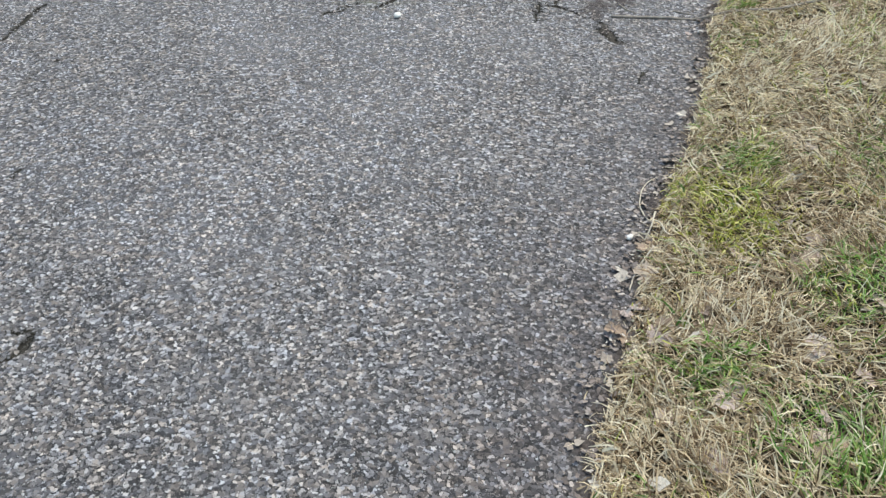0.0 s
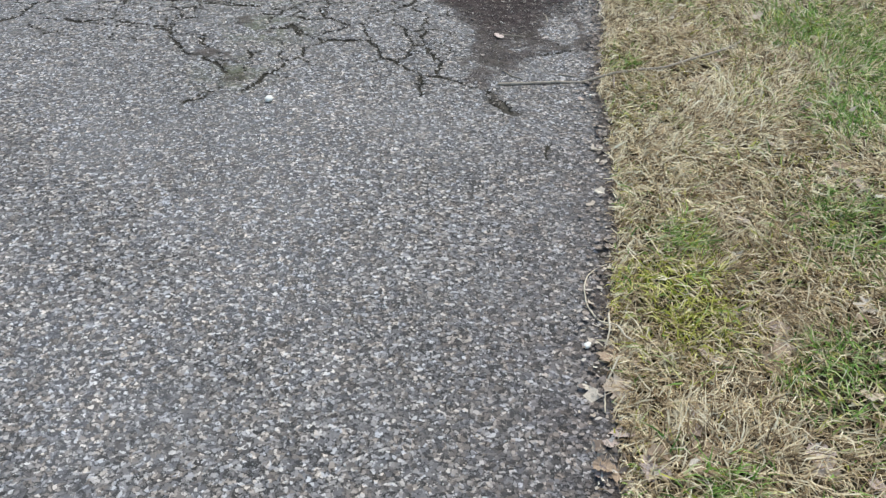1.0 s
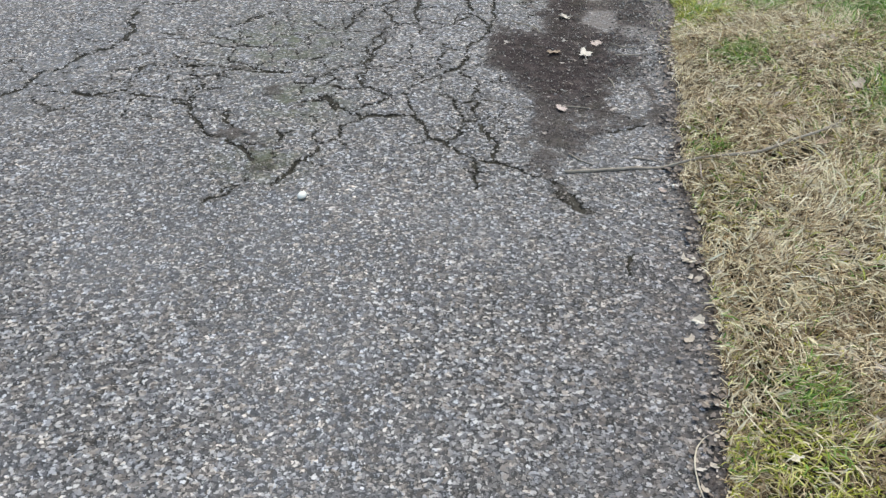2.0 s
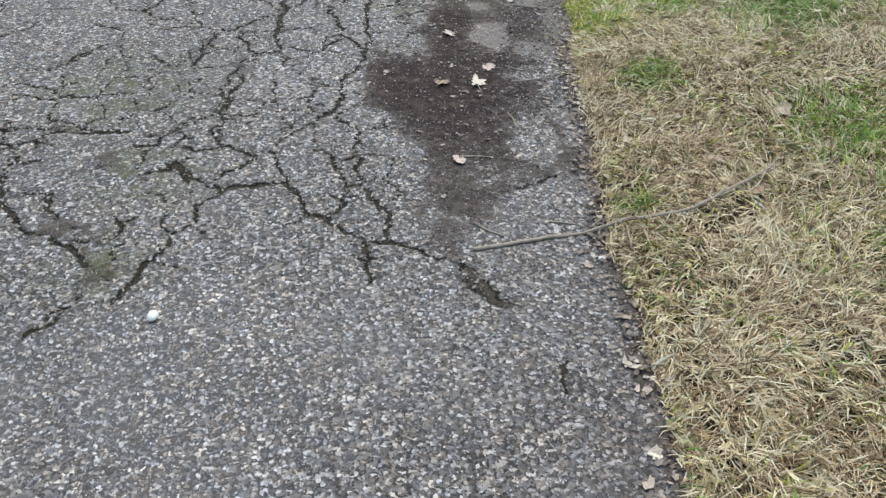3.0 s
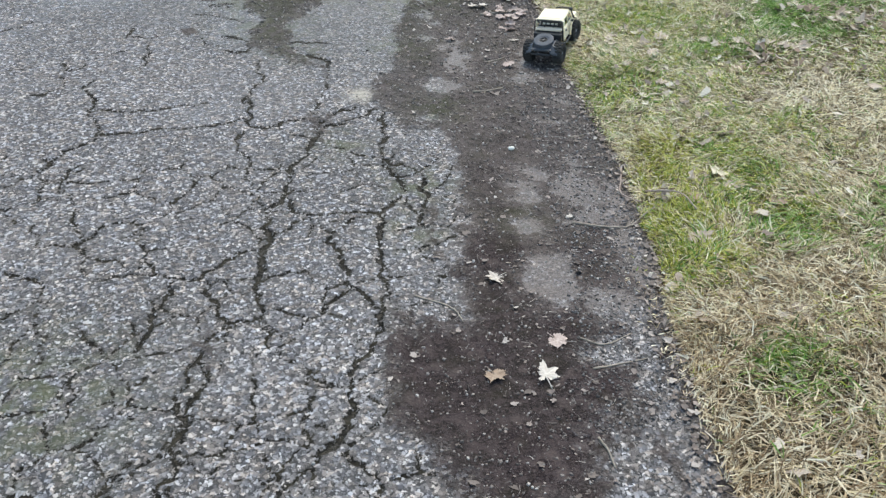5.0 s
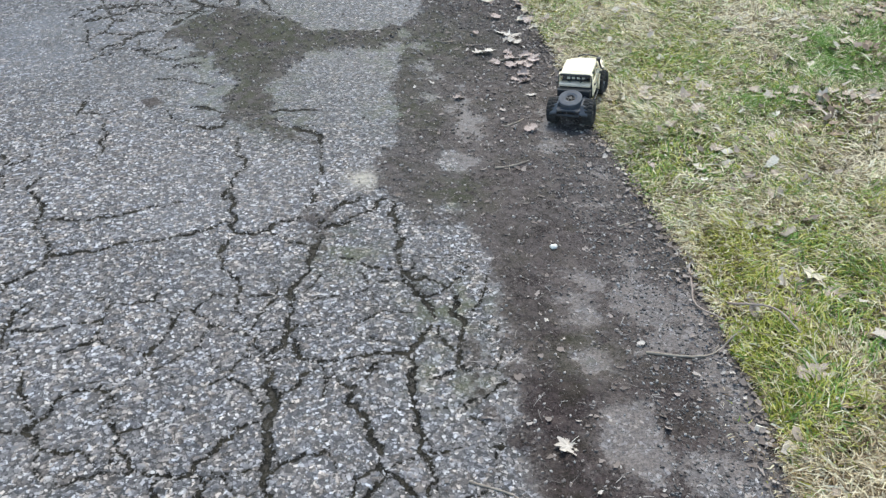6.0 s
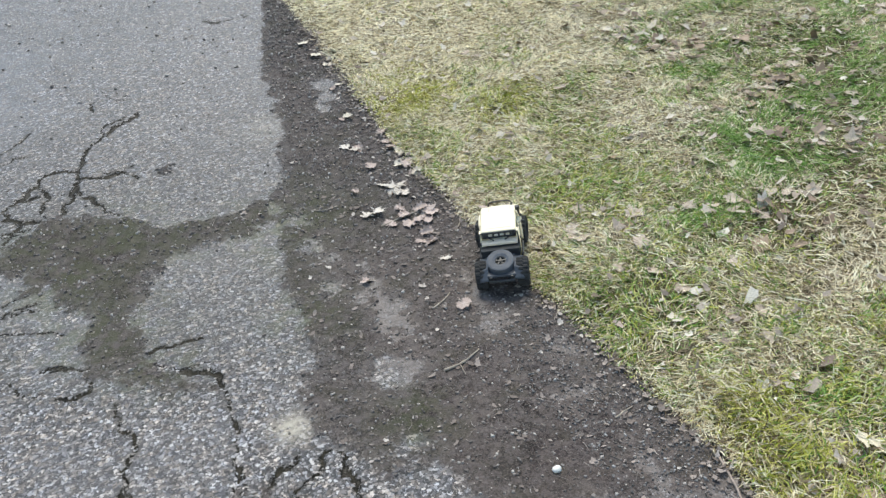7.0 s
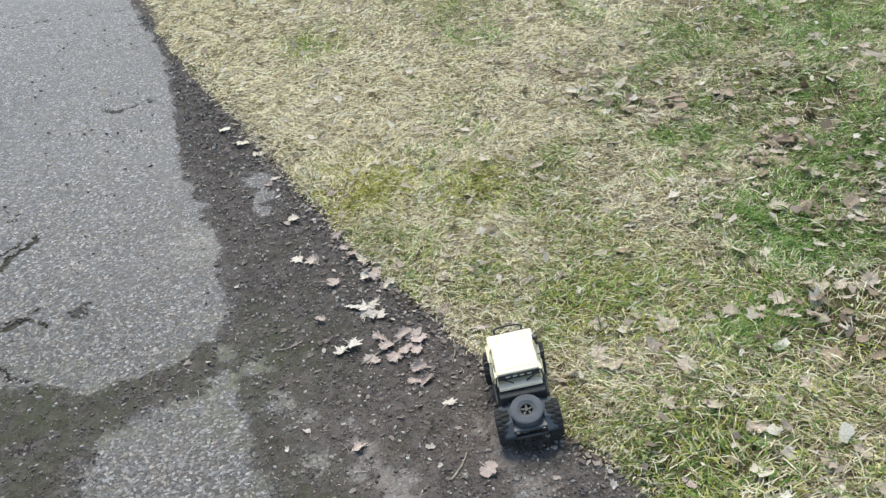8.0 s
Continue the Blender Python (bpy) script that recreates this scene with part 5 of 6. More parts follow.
grains("verge_gravel", x, y, z, 0.004 + 0.009 * rng.random(n) ** 2, 0.3, M_STONES, "coarse grey and brown gravel along the grass edge", "gravel")


n = 90
y = rng.uniform(1.0, 3.0, n)
x = verge(y) + rng.normal(-0.03, 0.022, n)
flakes("pale_leaf_bits", x, y, np.maximum(road_z(x, y)[0], np.where(x > verge(y), lawn_height(x, y), -1)) + 0.005, 0.008 + 0.034 * rng.random(n) ** 2.2, 0.2, M_FLAKE, "pale torn leaf bits lying along the pavement edge", "litter")


# ---- helpers for things ----
def part(name, bm, material, parent, label="", smooth=False):
    me = bpy.data.meshes.new(name)
    bm.to_mesh(me)
    bm.free()
    me.materials.append(material)
    for p in me.polygons:
        p.use_smooth = smooth
    ob = new(name, me)
    ob.parent = parent
    if label:
        tagged(ob, label)
    return ob


def rod(bm, pts, r0, r1, sides=7, seed=0, rough=0.0):
    """A tapered, slightly knobbly rod along points."""
    r = random.Random(seed)
    rings = []
    for k, p in enumerate(pts):
        a, b = Vector(pts[max(k - 1, 0)]), Vector(pts[min(k + 1, len(pts) - 1)])
        t = (b - a).normalized()
        u = t.orthogonal().normalized()
        v = t.cross(u)
        rad = (r0 + (r1 - r0) * k / (len(pts) - 1)) * (1 + r.uniform(-rough, rough))
        rings.append([bm.verts.new(Vector(p) + rad * (math.cos(w) * u + math.sin(w) * v)) for w in [2 * math.pi * i / sides for i in range(sides)]])
    for a, b in zip(rings, rings[1:]):
        for i in range(sides):
            bm.faces.new((a[i], a[(i + 1) % sides], b[(i + 1) % sides], b[i]))
    bm.faces.new(rings[0][::-1])
    bm.faces.new(rings[-1])
    return bm


def spline(pts, n):
    """Points along a smooth curve through pts."""
    pts = [Vector(p) for p in pts]
    full = [2 * pts[0] - pts[1]] + pts + [2 * pts[-1] - pts[-2]]
    out = []
    for k in range(1, len(full) - 2):
        a, b, c, d = full[k - 1:k + 3]
        for i in range(n):
            t = i / n
            out.append(0.5 * (2 * b + (c - a) * t + (2 * a - 5 * b + 4 * c - d) * t * t + (3 * b - a - 3 * c + d) * t ** 3))
    return out + [pts[-1]]


def floor_at(px, py):
    """The height of what lies under a point: pavement or lawn."""
    if px > float(verge(py)):
        return max(float(lawn_height(np.array([px]), np.array([py]))[0]), float(rise(py)))
    return float(road_z(np.array([px]), np.array([py]))[0][0])


def stick(name, pts, r0, r1, material, label, lift=0.0, group="twigs", branches=()):
    """A twig that lies on the ground along points (x, y)."""
    line = []
    for k, p in enumerate(pts):
        on_grass = p[0] > float(verge(p[1]))
        line.append((p[0], p[1], floor_at(*p) + r0 * 0.8 + (0.034 if on_grass else 0.0) + (p[2] if len(p) > 2 else lift)))
    c = Vector(line[0])
    bm = bmesh.new()
    seed = int(1000 * abs(pts[0][0]) + 77 * pts[0][1])
    rr = random.Random(seed)
    sm = [v - c + Vector((rr.uniform(-1, 1), rr.uniform(-1, 1), rr.uniform(-0.3, 0.3))) * r0 * 0.28 for v in spline(line, 5)]
    rod(bm, sm, r0, r1, 8, seed, 0.10)
    for at, dx, dy, ln in branches:
        s0 = sm[int(at * (len(sm) - 1))]
        rod(bm, [s0, s0 + Vector((dx * ln * 0.5, dy * ln * 0.5, 0.003)), s0 + Vector((dx * ln, dy * ln, 0.004))], r1 * 0.9, r1 * 0.4, 6, seed + 1, 0.2)
    ob = part(name, bm, material, None, smooth=True)
    ob.location = c
    return tagged(ob, label, "branch" if r0 > 0.006 else "twig", group)


stick("fallen_branch", [(0.087, 3.283), (0.178, 3.296), (0.297, 3.317), (0.403, 3.329), (0.510, 3.327), (0.604, 3.307), (0.707, 3.323), (0.834, 3.381), (0.967, 3.445), (1.023, 3.498)], 0.0056, 0.0045,
      M_BARK, "long thin grey fallen branch lying from asphalt onto grass", branches=((0.85, 0.8, 0.3, 0.09), (0.72, 0.5, 0.85, 0.06)))
TWIG = "small pale dry twig lying on the dirt strip"
for line in ([(0.109, 3.392), (0.14, 3.364), (0.181, 3.336)], [(0.321, 3.39), (0.351, 3.386), (0.392, 3.373)], [(0.366, 4.201), (0.436, 4.214), (0.516, 4.226)], [(0.115, 3.726), (0.165, 3.728), (0.215, 3.719)],
             [(-0.04, 4.544), (0.031, 4.499), (0.061, 4.461), (0.072, 4.413)], [(0.626, 5.393), (0.686, 5.404)], [(0.364, 4.318), (0.424, 4.291), (0.504, 4.324)],
             [(0.311, 3.978), (0.322, 3.93), (0.323, 3.89)], [(0.45, 6.072), (0.5, 6.093), (0.539, 6.124)], [(0.346, 6.848), (0.386, 6.823), (0.438, 6.822)]):
    stick("twig", line, 0.0032, 0.0018, M_BARK, TWIG)
stick("twig", [(0.49, 4.846), (0.6, 4.809), (0.67, 4.82), (0.752, 4.852)], 0.0042, 0.002, M_BARK, "bent pale twig reaching from the dirt onto the grass", branches=((0.6, 0.7, 0.6, 0.05),))
stick("twig", [(0.343, 5.792), (0.403, 5.793), (0.472, 5.824)], 0.0045, 0.002, M_BARK, "forked pale twig lying on the dirt strip", branches=((0.45, -0.2, -1.0, 0.05),))
stick("twig", [(0.524, 6.615), (0.652, 6.636), (0.752, 6.642)], 0.0042, 0.002, M_BARK, "straight pale twig lying among fallen leaves")
stick("twig", [(0.806, 6.542), (0.777, 6.491), (0.728, 6.441)], 0.0030, 0.0015, M_BARK, "thin pale twig curling off the grass edge")
for line in ([(0.349, 1.863), (0.333, 1.881), (0.314, 1.922), (0.288, 1.974), (0.267, 2.017), (0.261, 2.065), (0.268, 2.13), (0.296, 2.18), (0.336, 2.204)],
             [(0.305, 1.816), (0.272, 1.755), (0.262, 1.714), (0.256, 1.665)], [(0.302, 1.965), (0.295, 1.907), (0.279, 1.854)]):
    stick("dry_stem", line, 0.0026, 0.0016, M_STEM, "thin pale dry stem curling over the pavement edge", 0.004, "dry stems")
VINE = "thin red-brown bare stem trailing along the lawn edge"
for line in ([(0.746, 5.15), (0.717, 5.069), (0.698, 4.999), (0.718, 4.891)], [(0.756, 4.948), (0.826, 4.859), (0.843, 4.757)], [(0.512, 3.292), (0.499, 3.203)]):
    stick("bare_stem", line, 0.0034, 0.0022, M_VINE, VINE, 0.005, "trailing stems")


# ---- stones ----
def pebble(px, py, size, material, label, seed):
    bm = bmesh.new()
    bmesh.ops.create_icosphere(bm, subdivisions=2, radius=0.5)
    r = random.Random(seed)
    off = Vector((r.random() * 9, r.random() * 9, r.random() * 9))
    for v in bm.verts:
        v.co *= 1 + 0.35 * noise.noise(v.co * 2.2 + off)
        v.co = Vector((v.co.x * size * 1.15, v.co.y * size * 0.9, v.co.z * size * 0.7))
    ob = part("pebble", bm, material, None, smooth=True)
    ob.location = (px, py, floor_at(px, py) + size * 0.27)
    ob.rotation_euler = (0, 0, r.random() * 6)
    return tagged(ob, label, "pebble", "pebbles")


pebble(-0.729, 3.087, 0.030, M_PEBBLE, "smooth white quartz pebble lying on the asphalt", 1)
pebble(0.398, 5.322, 0.022, M_PEBBLE, "small cream pebble lying on dark soil", 2)
pebble(0.244, 1.884, 0.020, M_PEBBLE, "small white pebble at the edge of the asphalt", 4)
pebble(0.426, 3.215, 0.019, M_PEBBLE, "small pale pebble on the asphalt near the branch", 5)


# ---- fallen leaves ----
def leaf_mesh(seed, oak=False):
    """A lobed, crumpled leaf about 1 wide, with a stalk; veins carry an attribute."""
    r = random.Random(seed)
    bm = bmesh.new()
    n = 60
    lobes = [(90, 1.0), (40, 0.95), (140, 0.95), (-14, 0.70), (194, 0.70)] if not oak else [(90, 1.15), (50, 0.8), (130, 0.85), (5, 0.75), (178, 0.72), (-40, 0.55), (222, 0.55)]
    lobes = [(a + r.uniform(-9, 9), l * r.uniform(0.78, 1.1)) for a, l in lobes]
    wide = r.uniform(22, 30) if seed < 10 else r.uniform(24, 38)
    wide = 19 if oak else wide
    torn, rip = r.uniform(0, 360), r.choice((0.0, 0.0, 0.35, 0.5))
    rim = []
    for k in range(n):
        a = 360 * k / n - 90
        d = (0.50 if seed < 10 else 0.68) if not oak else 0.34
        for la, ll in lobes:
            q = abs((a - la + 180) % 360 - 180)
            d = max(d, ll * math.exp(-(q / wide) ** (1.25 if not oak else 2.0)))
        d *= 1 + (0.10 if not oak else 0.05) * math.sin(k * 2.9) + r.uniform(-0.11, 0.11)
        if abs((a + 90 + 180) % 360 - 180) < 14:
            d *= 0.5
        q = min(abs((a - la + 180) % 360 - 180) for la, _ in lobes)
        if not oak and abs((a - torn + 180) % 360 - 180) < 48:
            d *= 1 - rip
        rim.append((a, d * 0.56, 1.0 if q < 4 else 0.0))
    curl, cup, roll = r.uniform(0.0, 0.75), r.uniform(-0.12, 0.28), r.uniform(0, math.pi)
    if seed < 10:
        curl, cup = curl * 0.5, cup * 0.5
    crease, depth = r.uniform(0, math.pi), r.uniform(0.0, 0.4)
    off = Vector((seed * 3.7, seed * 1.3, 0))

    def at(a, d):
        px, py = d * math.cos(radians(a)), d * math.sin(radians(a))
        across = px * math.cos(roll) + py * math.sin(roll)
        edge = max(0.0, abs(across) - 0.18)
        other = px * math.cos(crease) + py * math.sin(crease)
        z = cup * (px * px + py * py) + curl * edge * 1.1 + depth * max(0.0, other) * 0.5
        z += (0.13 if seed < 10 else 0.28) * d * noise.noise(Vector((px * 5, py * 5, 0)) + off) + 0.05 * noise.noise(Vector((px * 14, py * 14, 0)) + off)
        pull = 1 - min(0.45, curl * edge * 1.2)
        return Vector((px * pull, py * pull, z))

    mid, val = bm.verts.new(at(0, 0)), [1.0]
    rings = []
    for f in (0.35, 0.7, 1.0):
        ring = []
        for a, d, v in rim:
            ring.append(bm.verts.new(at(a, d * f)))
            val.append(v * (1.2 - f))
        rings.append(ring)
    for k in range(n):
        j = (k + 1) % n
        bm.faces.new((mid, rings[0][k], rings[0][j]))
        for a, b in zip(rings, rings[1:]):
            bm.faces.new((a[k], b[k], b[j], a[j]))
    before = len(bm.verts)
    bend = r.uniform(-0.15, 0.15)
    rod(bm, [Vector((0, -0.05, 0.0)), Vector((bend * 0.4, -0.32, 0.03)), Vector((bend, -0.62, 0.02))], 0.014, 0.010, 5)
    val += [0.8] * (len(bm.verts) - before)
    low = min(v.co.z for v in bm.verts)
    for v in bm.verts:
        v.co.z -= low * 0.8
    me = bpy.data.meshes.new("maple_leaf" if not oak else "oak_leaf")
    bm.to_mesh(me)
    bm.free()
    me.attributes.new("vein", "FLOAT", "POINT").data.foreach_set("value", val)
    for p in me.polygons:
        p.use_smooth = True
    return me


SHAPES = {k: [leaf_mesh(10 * i + s) for s in range(7)] for i, k in enumerate("wpgcb")}
SHAPES["o"] = [leaf_mesh(91, True)]
for kind, shapes in SHAPES.items():
    for me in shapes:
        me.materials.append(M_LEAF[kind])
LEAF_LABEL = {"w": "cream-white dry maple leaf", "p": "pinkish-brown dry maple leaf", "g": "grey-tan curled maple leaf", "c": "pale tan dry maple leaf",
              "b": "dark brown crumpled maple leaf", "o": "large straw-coloured lobed oak leaf"}
leaf_rng = random.Random(21)
TRUCK_AT = Vector((0.775, 6.165))


def strew(kind, *places):
    """Fallen leaves of one colour at places (x, y)."""
    first = kind
    for px, py in places:
        kind = leaf_rng.choice("pbbg") if py < 3.4 and first in "gc" else first
        if (Vector((px, py)) - TRUCK_AT).length < 0.16:
            continue
        on_grass = px > float(verge(py))
        size = (leaf_rng.uniform(0.055, 0.092) if py > 5.0 else leaf_rng.uniform(0.062, 0.105)) if kind != "o" else 0.13
        if kind == "p":
            size *= 0.86
        if kind == "w":
            size = leaf_rng.uniform(0.062, 0.094)
        if not on_grass and py < 4.7:
            size *= 1.15 if kind == "w" else 0.8
        ob = new("maple_leaf" if kind != "o" else "oak_leaf", leaf_rng.choice(SHAPES[kind]))
        tilt = 8 if on_grass else 7
        ob.matrix_world = (Matrix.Translation((px, py, floor_at(px, py) + (leaf_rng.uniform(0.010, 0.022) if on_grass else leaf_rng.uniform(0.001, 0.012))))
                           @ Euler((radians(leaf_rng.gauss(0, tilt)), radians(leaf_rng.gauss(0, tilt)), leaf_rng.uniform(0, 6.28))).to_matrix().to_4x4()
                           @ Matrix.Diagonal((size, size * leaf_rng.uniform(0.6, 1.0), size * leaf_rng.uniform(0.5, 1.1) * (0.65 if on_grass else 1.0), 1)))
        tagged(ob, LEAF_LABEL[kind] + (" lying on the grass" if on_grass else " lying on the dirt"), "leaf", "fallen leaves")


strew("w", (0.65, 6.87), (0.69, 6.78), (0.68, 6.83), (0.66, 6.81), (0.51, 6.70), (0.545, 6.705), (0.64, 7.22), (0.67, 7.17), (0.619, 6.31), (0.198, 4.593), (0.236, 4.186))
strew("p", (0.68, 7.177), (0.799, 7.12), (0.836, 7.01), (0.533, 6.875), (0.63, 6.68), (0.62, 6.57), (0.66, 6.58), (0.60, 6.45), (0.63, 6.43), (0.56, 6.61), (0.70, 6.65), (0.72, 6.60), (0.54, 6.035), (0.341, 6.323), (0.661, 7.013), (0.96, 7.69), (0.939, 7.474), (0.858, 7.482), (0.901, 7.325), (0.864, 6.942), (0.8, 6.965), (0.924, 6.413), (0.901, 6.367), (0.883, 6.484), (1.468, 6.722), (0.303, 4.316), (0.385, 3.194), (0.105, 3.706), (0.334, 1.488), (0.477, 1.305), (0.347, 1.245), (0.449, 1.144), (0.223, 1.496), (0.283, 1.599))
strew("g", (1.093, 6.209), (1.191, 6.153), (1.194, 6.042), (1.477, 6.17), (0.981, 6.116), (0.991, 6.057), (1.111, 5.905), (0.992, 5.854), (1.062, 5.779), (1.062, 5.653), (1.264, 5.639), (1.351, 5.955), (1.411, 5.912), (1.476, 5.887), (1.476, 5.774), (1.596, 5.903), (1.58, 5.84), (1.611, 5.799), (1.68, 5.754), (1.155, 5.437), (1.088, 5.349), (1.058, 6.918), (1.185, 6.798), (0.94, 6.763), (1.031, 6.71), (1.151, 7.271), (1.387, 7.146), (1.563, 7.008), (1.491, 7.002), (1.419, 7.582), (1.539, 7.393), (1.445, 7.531), (1.851, 7.189), (1.862, 6.905), (2.032, 7.219), (2.206, 7.323), (2.171, 7.656), (2.494, 7.612), (1.956, 6.618), (1.93, 6.501))
strew("g", (1.912, 6.302), (2.158, 6.323), (2.06, 6.187), (2.78, 6.982), (3.234, 7.204), (3.013, 7.071), (3.357, 7.077), (2.908, 6.542), (2.248, 6.102), (1.962, 5.986), (1.836, 6.157), (1.878, 5.967), (1.017, 4.89), (1.168, 4.743), (1.333, 5.078), (0.704, 4.319), (0.838, 4.224), (0.928, 4.262), (0.848, 3.56), (0.894, 3.527), (1.118, 4.117), (1.172, 4.143), (1.152, 3.772), (1.086, 3.6), (0.81, 3.215), (0.643, 3.06), (0.611, 2.888), (0.819, 3.005), (0.646, 3.699), (0.927, 3.391), (0.722, 1.847), (1.042, 2.562), (1.122, 2.631), (1.145, 2.536), (0.911, 2.381), (0.843, 1.685), (0.361, 1.811), (0.291, 1.73), (0.512, 1.81))
strew("g", (0.643, 1.769), (1.376, 3.108), (1.265, 3.165), (1.233, 3.393), (0.425, 1.487), (0.666, 1.485), (0.668, 1.314), (0.608, 1.253), (0.649, 1.223), (0.679, 1.233), (0.767, 1.435), (0.712, 1.867), (0.682, 2.411))
strew("c", (1.162, 7.499), (1.472, 7.999), (1.213, 7.689), (0.867, 8.137), (0.869, 8.31), (0.975, 5.567), (1.214, 6.081), (1.043, 5.42), (0.888, 8.005), (0.843, 7.771), (0.747, 7.448), (0.676, 3.211), (0.93, 1.945), (0.789, 2.825), (0.3, 1.841))
strew("b", (1.143, 6.023), (1.365, 5.657), (1.441, 5.576), (2.182, 6.988), (2.163, 7.057), (2.072, 7.037), (2.05, 6.493), (2.146, 6.425), (2.251, 6.413), (2.401, 6.798), (2.523, 6.634), (1.876, 6.101), (1.855, 5.897), (1.524, 6.489), (1.414, 6.461), (1.38, 6.399), (1.985, 6.396), (2.065, 6.338), (2.07, 6.389), (2.182, 6.393), (0.116, 4.201), (0.949, 5.63), (1.096, 4.756), (0.895, 4.838), (1.028, 4.727), (0.853, 3.652), (0.576, 3.563), (0.709, 2.537), (0.672, 1.818))
strew("o", (0.998, 4.958))
strew("c", (0.341, 1.523), (0.435, 1.532), (0.524, 1.484), (0.453, 1.643))
strew("b", (0.257, 1.499), (0.227, 1.51))
strew("p", (0.328, 1.51), (0.44, 1.506), (0.359, 1.259), (0.487, 1.351), (0.673, 1.52), (0.66, 1.26), (0.45, 1.178), (0.238, 1.504), (0.701, 1.901), (0.257, 1.579), (0.343, 1.511), (1.021, 2.862), (1.019, 2.793), (0.918, 1.813), (0.635, 1.98))
strew("w", (0.955, 1.992), (0.676, 1.531), (1.087, 2.621))
for kind, count, cx, cy, sx, sy in (("b", 7, 2.16, 6.42, 0.09, 0.07), ("b", 7, 2.17, 6.97, 0.09, 0.07), ("g", 5, 2.097, 7.266, 0.12, 0.10), ("b", 3, 1.93, 5.93, 0.03, 0.05), ("b", 3, 2.627, 6.687, 0.25, 0.25),
                                    ("g", 5, 2.288, 6.706, 0.2, 0.2), ("c", 8, 1.943, 6.769, 0.5, 0.5), ("g", 6, 1.375, 5.507, 0.4, 0.4), ("c", 6, 1.544, 6.732, 0.6, 0.6), ("b", 5, 1.454, 5.061, 0.3, 0.3), ("g", 8, 2.786, 7.024, 0.5, 0.5),
                                    ("p", 9, 0.834, 7.171, 0.06, 0.6), ("p", 4, 0.64, 6.60, 0.05, 0.10), ("w", 4, 0.685, 6.82, 0.03, 0.03), ("c", 4, 0.80, 6.98, 0.03, 0.05),
                                    ("g", 7, 2.22, 6.42, 0.07, 0.05), ("b", 5, 2.02, 6.38, 0.05, 0.04), ("g", 6, 2.20, 7.00, 0.10, 0.07), ("c", 7, 2.10, 7.33, 0.07, 0.09), ("c", 5, 1.94, 5.94, 0.02, 0.05), ("g", 4, 2.90, 6.58, 0.06, 0.05), ("b", 3, 2.62, 6.43, 0.05, 0.05), ("g", 4, 3.22, 7.12, 0.08, 0.08)):
    for _ in range(count):
        strew(kind, (max(cx + leaf_rng.gauss(0, sx), 0.62), cy + leaf_rng.gauss(0, sy)))


# ---- the toy truck ----
def prism(bm, outline, y0, y1, inset=0.0):
    """A side outline (forward, up) drawn across the width from y0 to y1."""
    a = [bm.verts.new((y0, f, u)) for f, u in outline]
    b = [bm.verts.new((y1, f, u)) for f, u in outline]
    n = len(outline)
    bm.faces.new(a)
    bm.faces.new(b[::-1])
    for i in range(n):
        bm.faces.new((a[i], b[i], b[(i + 1) % n], a[(i + 1) % n]))
    bmesh.ops.recalc_face_normals(bm, faces=bm.faces)
    return bm


def slab(x0, x1, f0, f1, z0, z1, bevel=0.002, taper=1.0):
    """A bevelled block; taper narrows its top across the width."""
    bm = bmesh.new()
    bmesh.ops.create_cube(bm, size=1)
    for v in bm.verts:
        top = v.co.z > 0
        c = (x0 + x1) / 2
        v.co = Vector((c + v.co.x * (x1 - x0) * (taper if top else 1), (f0 + f1) / 2 + v.co.y * (f1 - f0), (z0 + z1) / 2 + v.co.z * (z1 - z0)))
    bmesh.ops.bevel(bm, geom=bm.edges[:], offset=bevel, segments=2, affect="EDGES", profile=0.5)
    return bm


def lathe(profile, seg=36, lugs=0, depth=0.0):
    """A ring turned round the x axis from (across, radius) pairs; lugs cut a tread into the outermost ones."""
    bm = bmesh.new()
    top = max(r for _, r in profile)
    rings = []
    for k in range(seg):
        a = 2 * math.pi * k / seg
        ring = []
        for i, (w, r) in enumerate(profile):
            cut = depth if lugs and r > top - 0.006 and ((k + (1 if w > 0 else 0)) % 3 == 0) else 0.0
            ring.append(bm.verts.new((w, (r - cut) * math.cos(a), (r - cut) * math.sin(a))))
        rings.append(ring)
    for a, b in zip(rings, rings[1:] + rings[:1]):
        for i in range(len(profile)):
            j = (i + 1) % len(profile)
            bm.faces.new((a[i], a[j], b[j], b[i]))
    bmesh.ops.recalc_face_normals(bm, faces=bm.faces)
    return bm


TYRE_R, TYRE_W = 0.046, 0.038


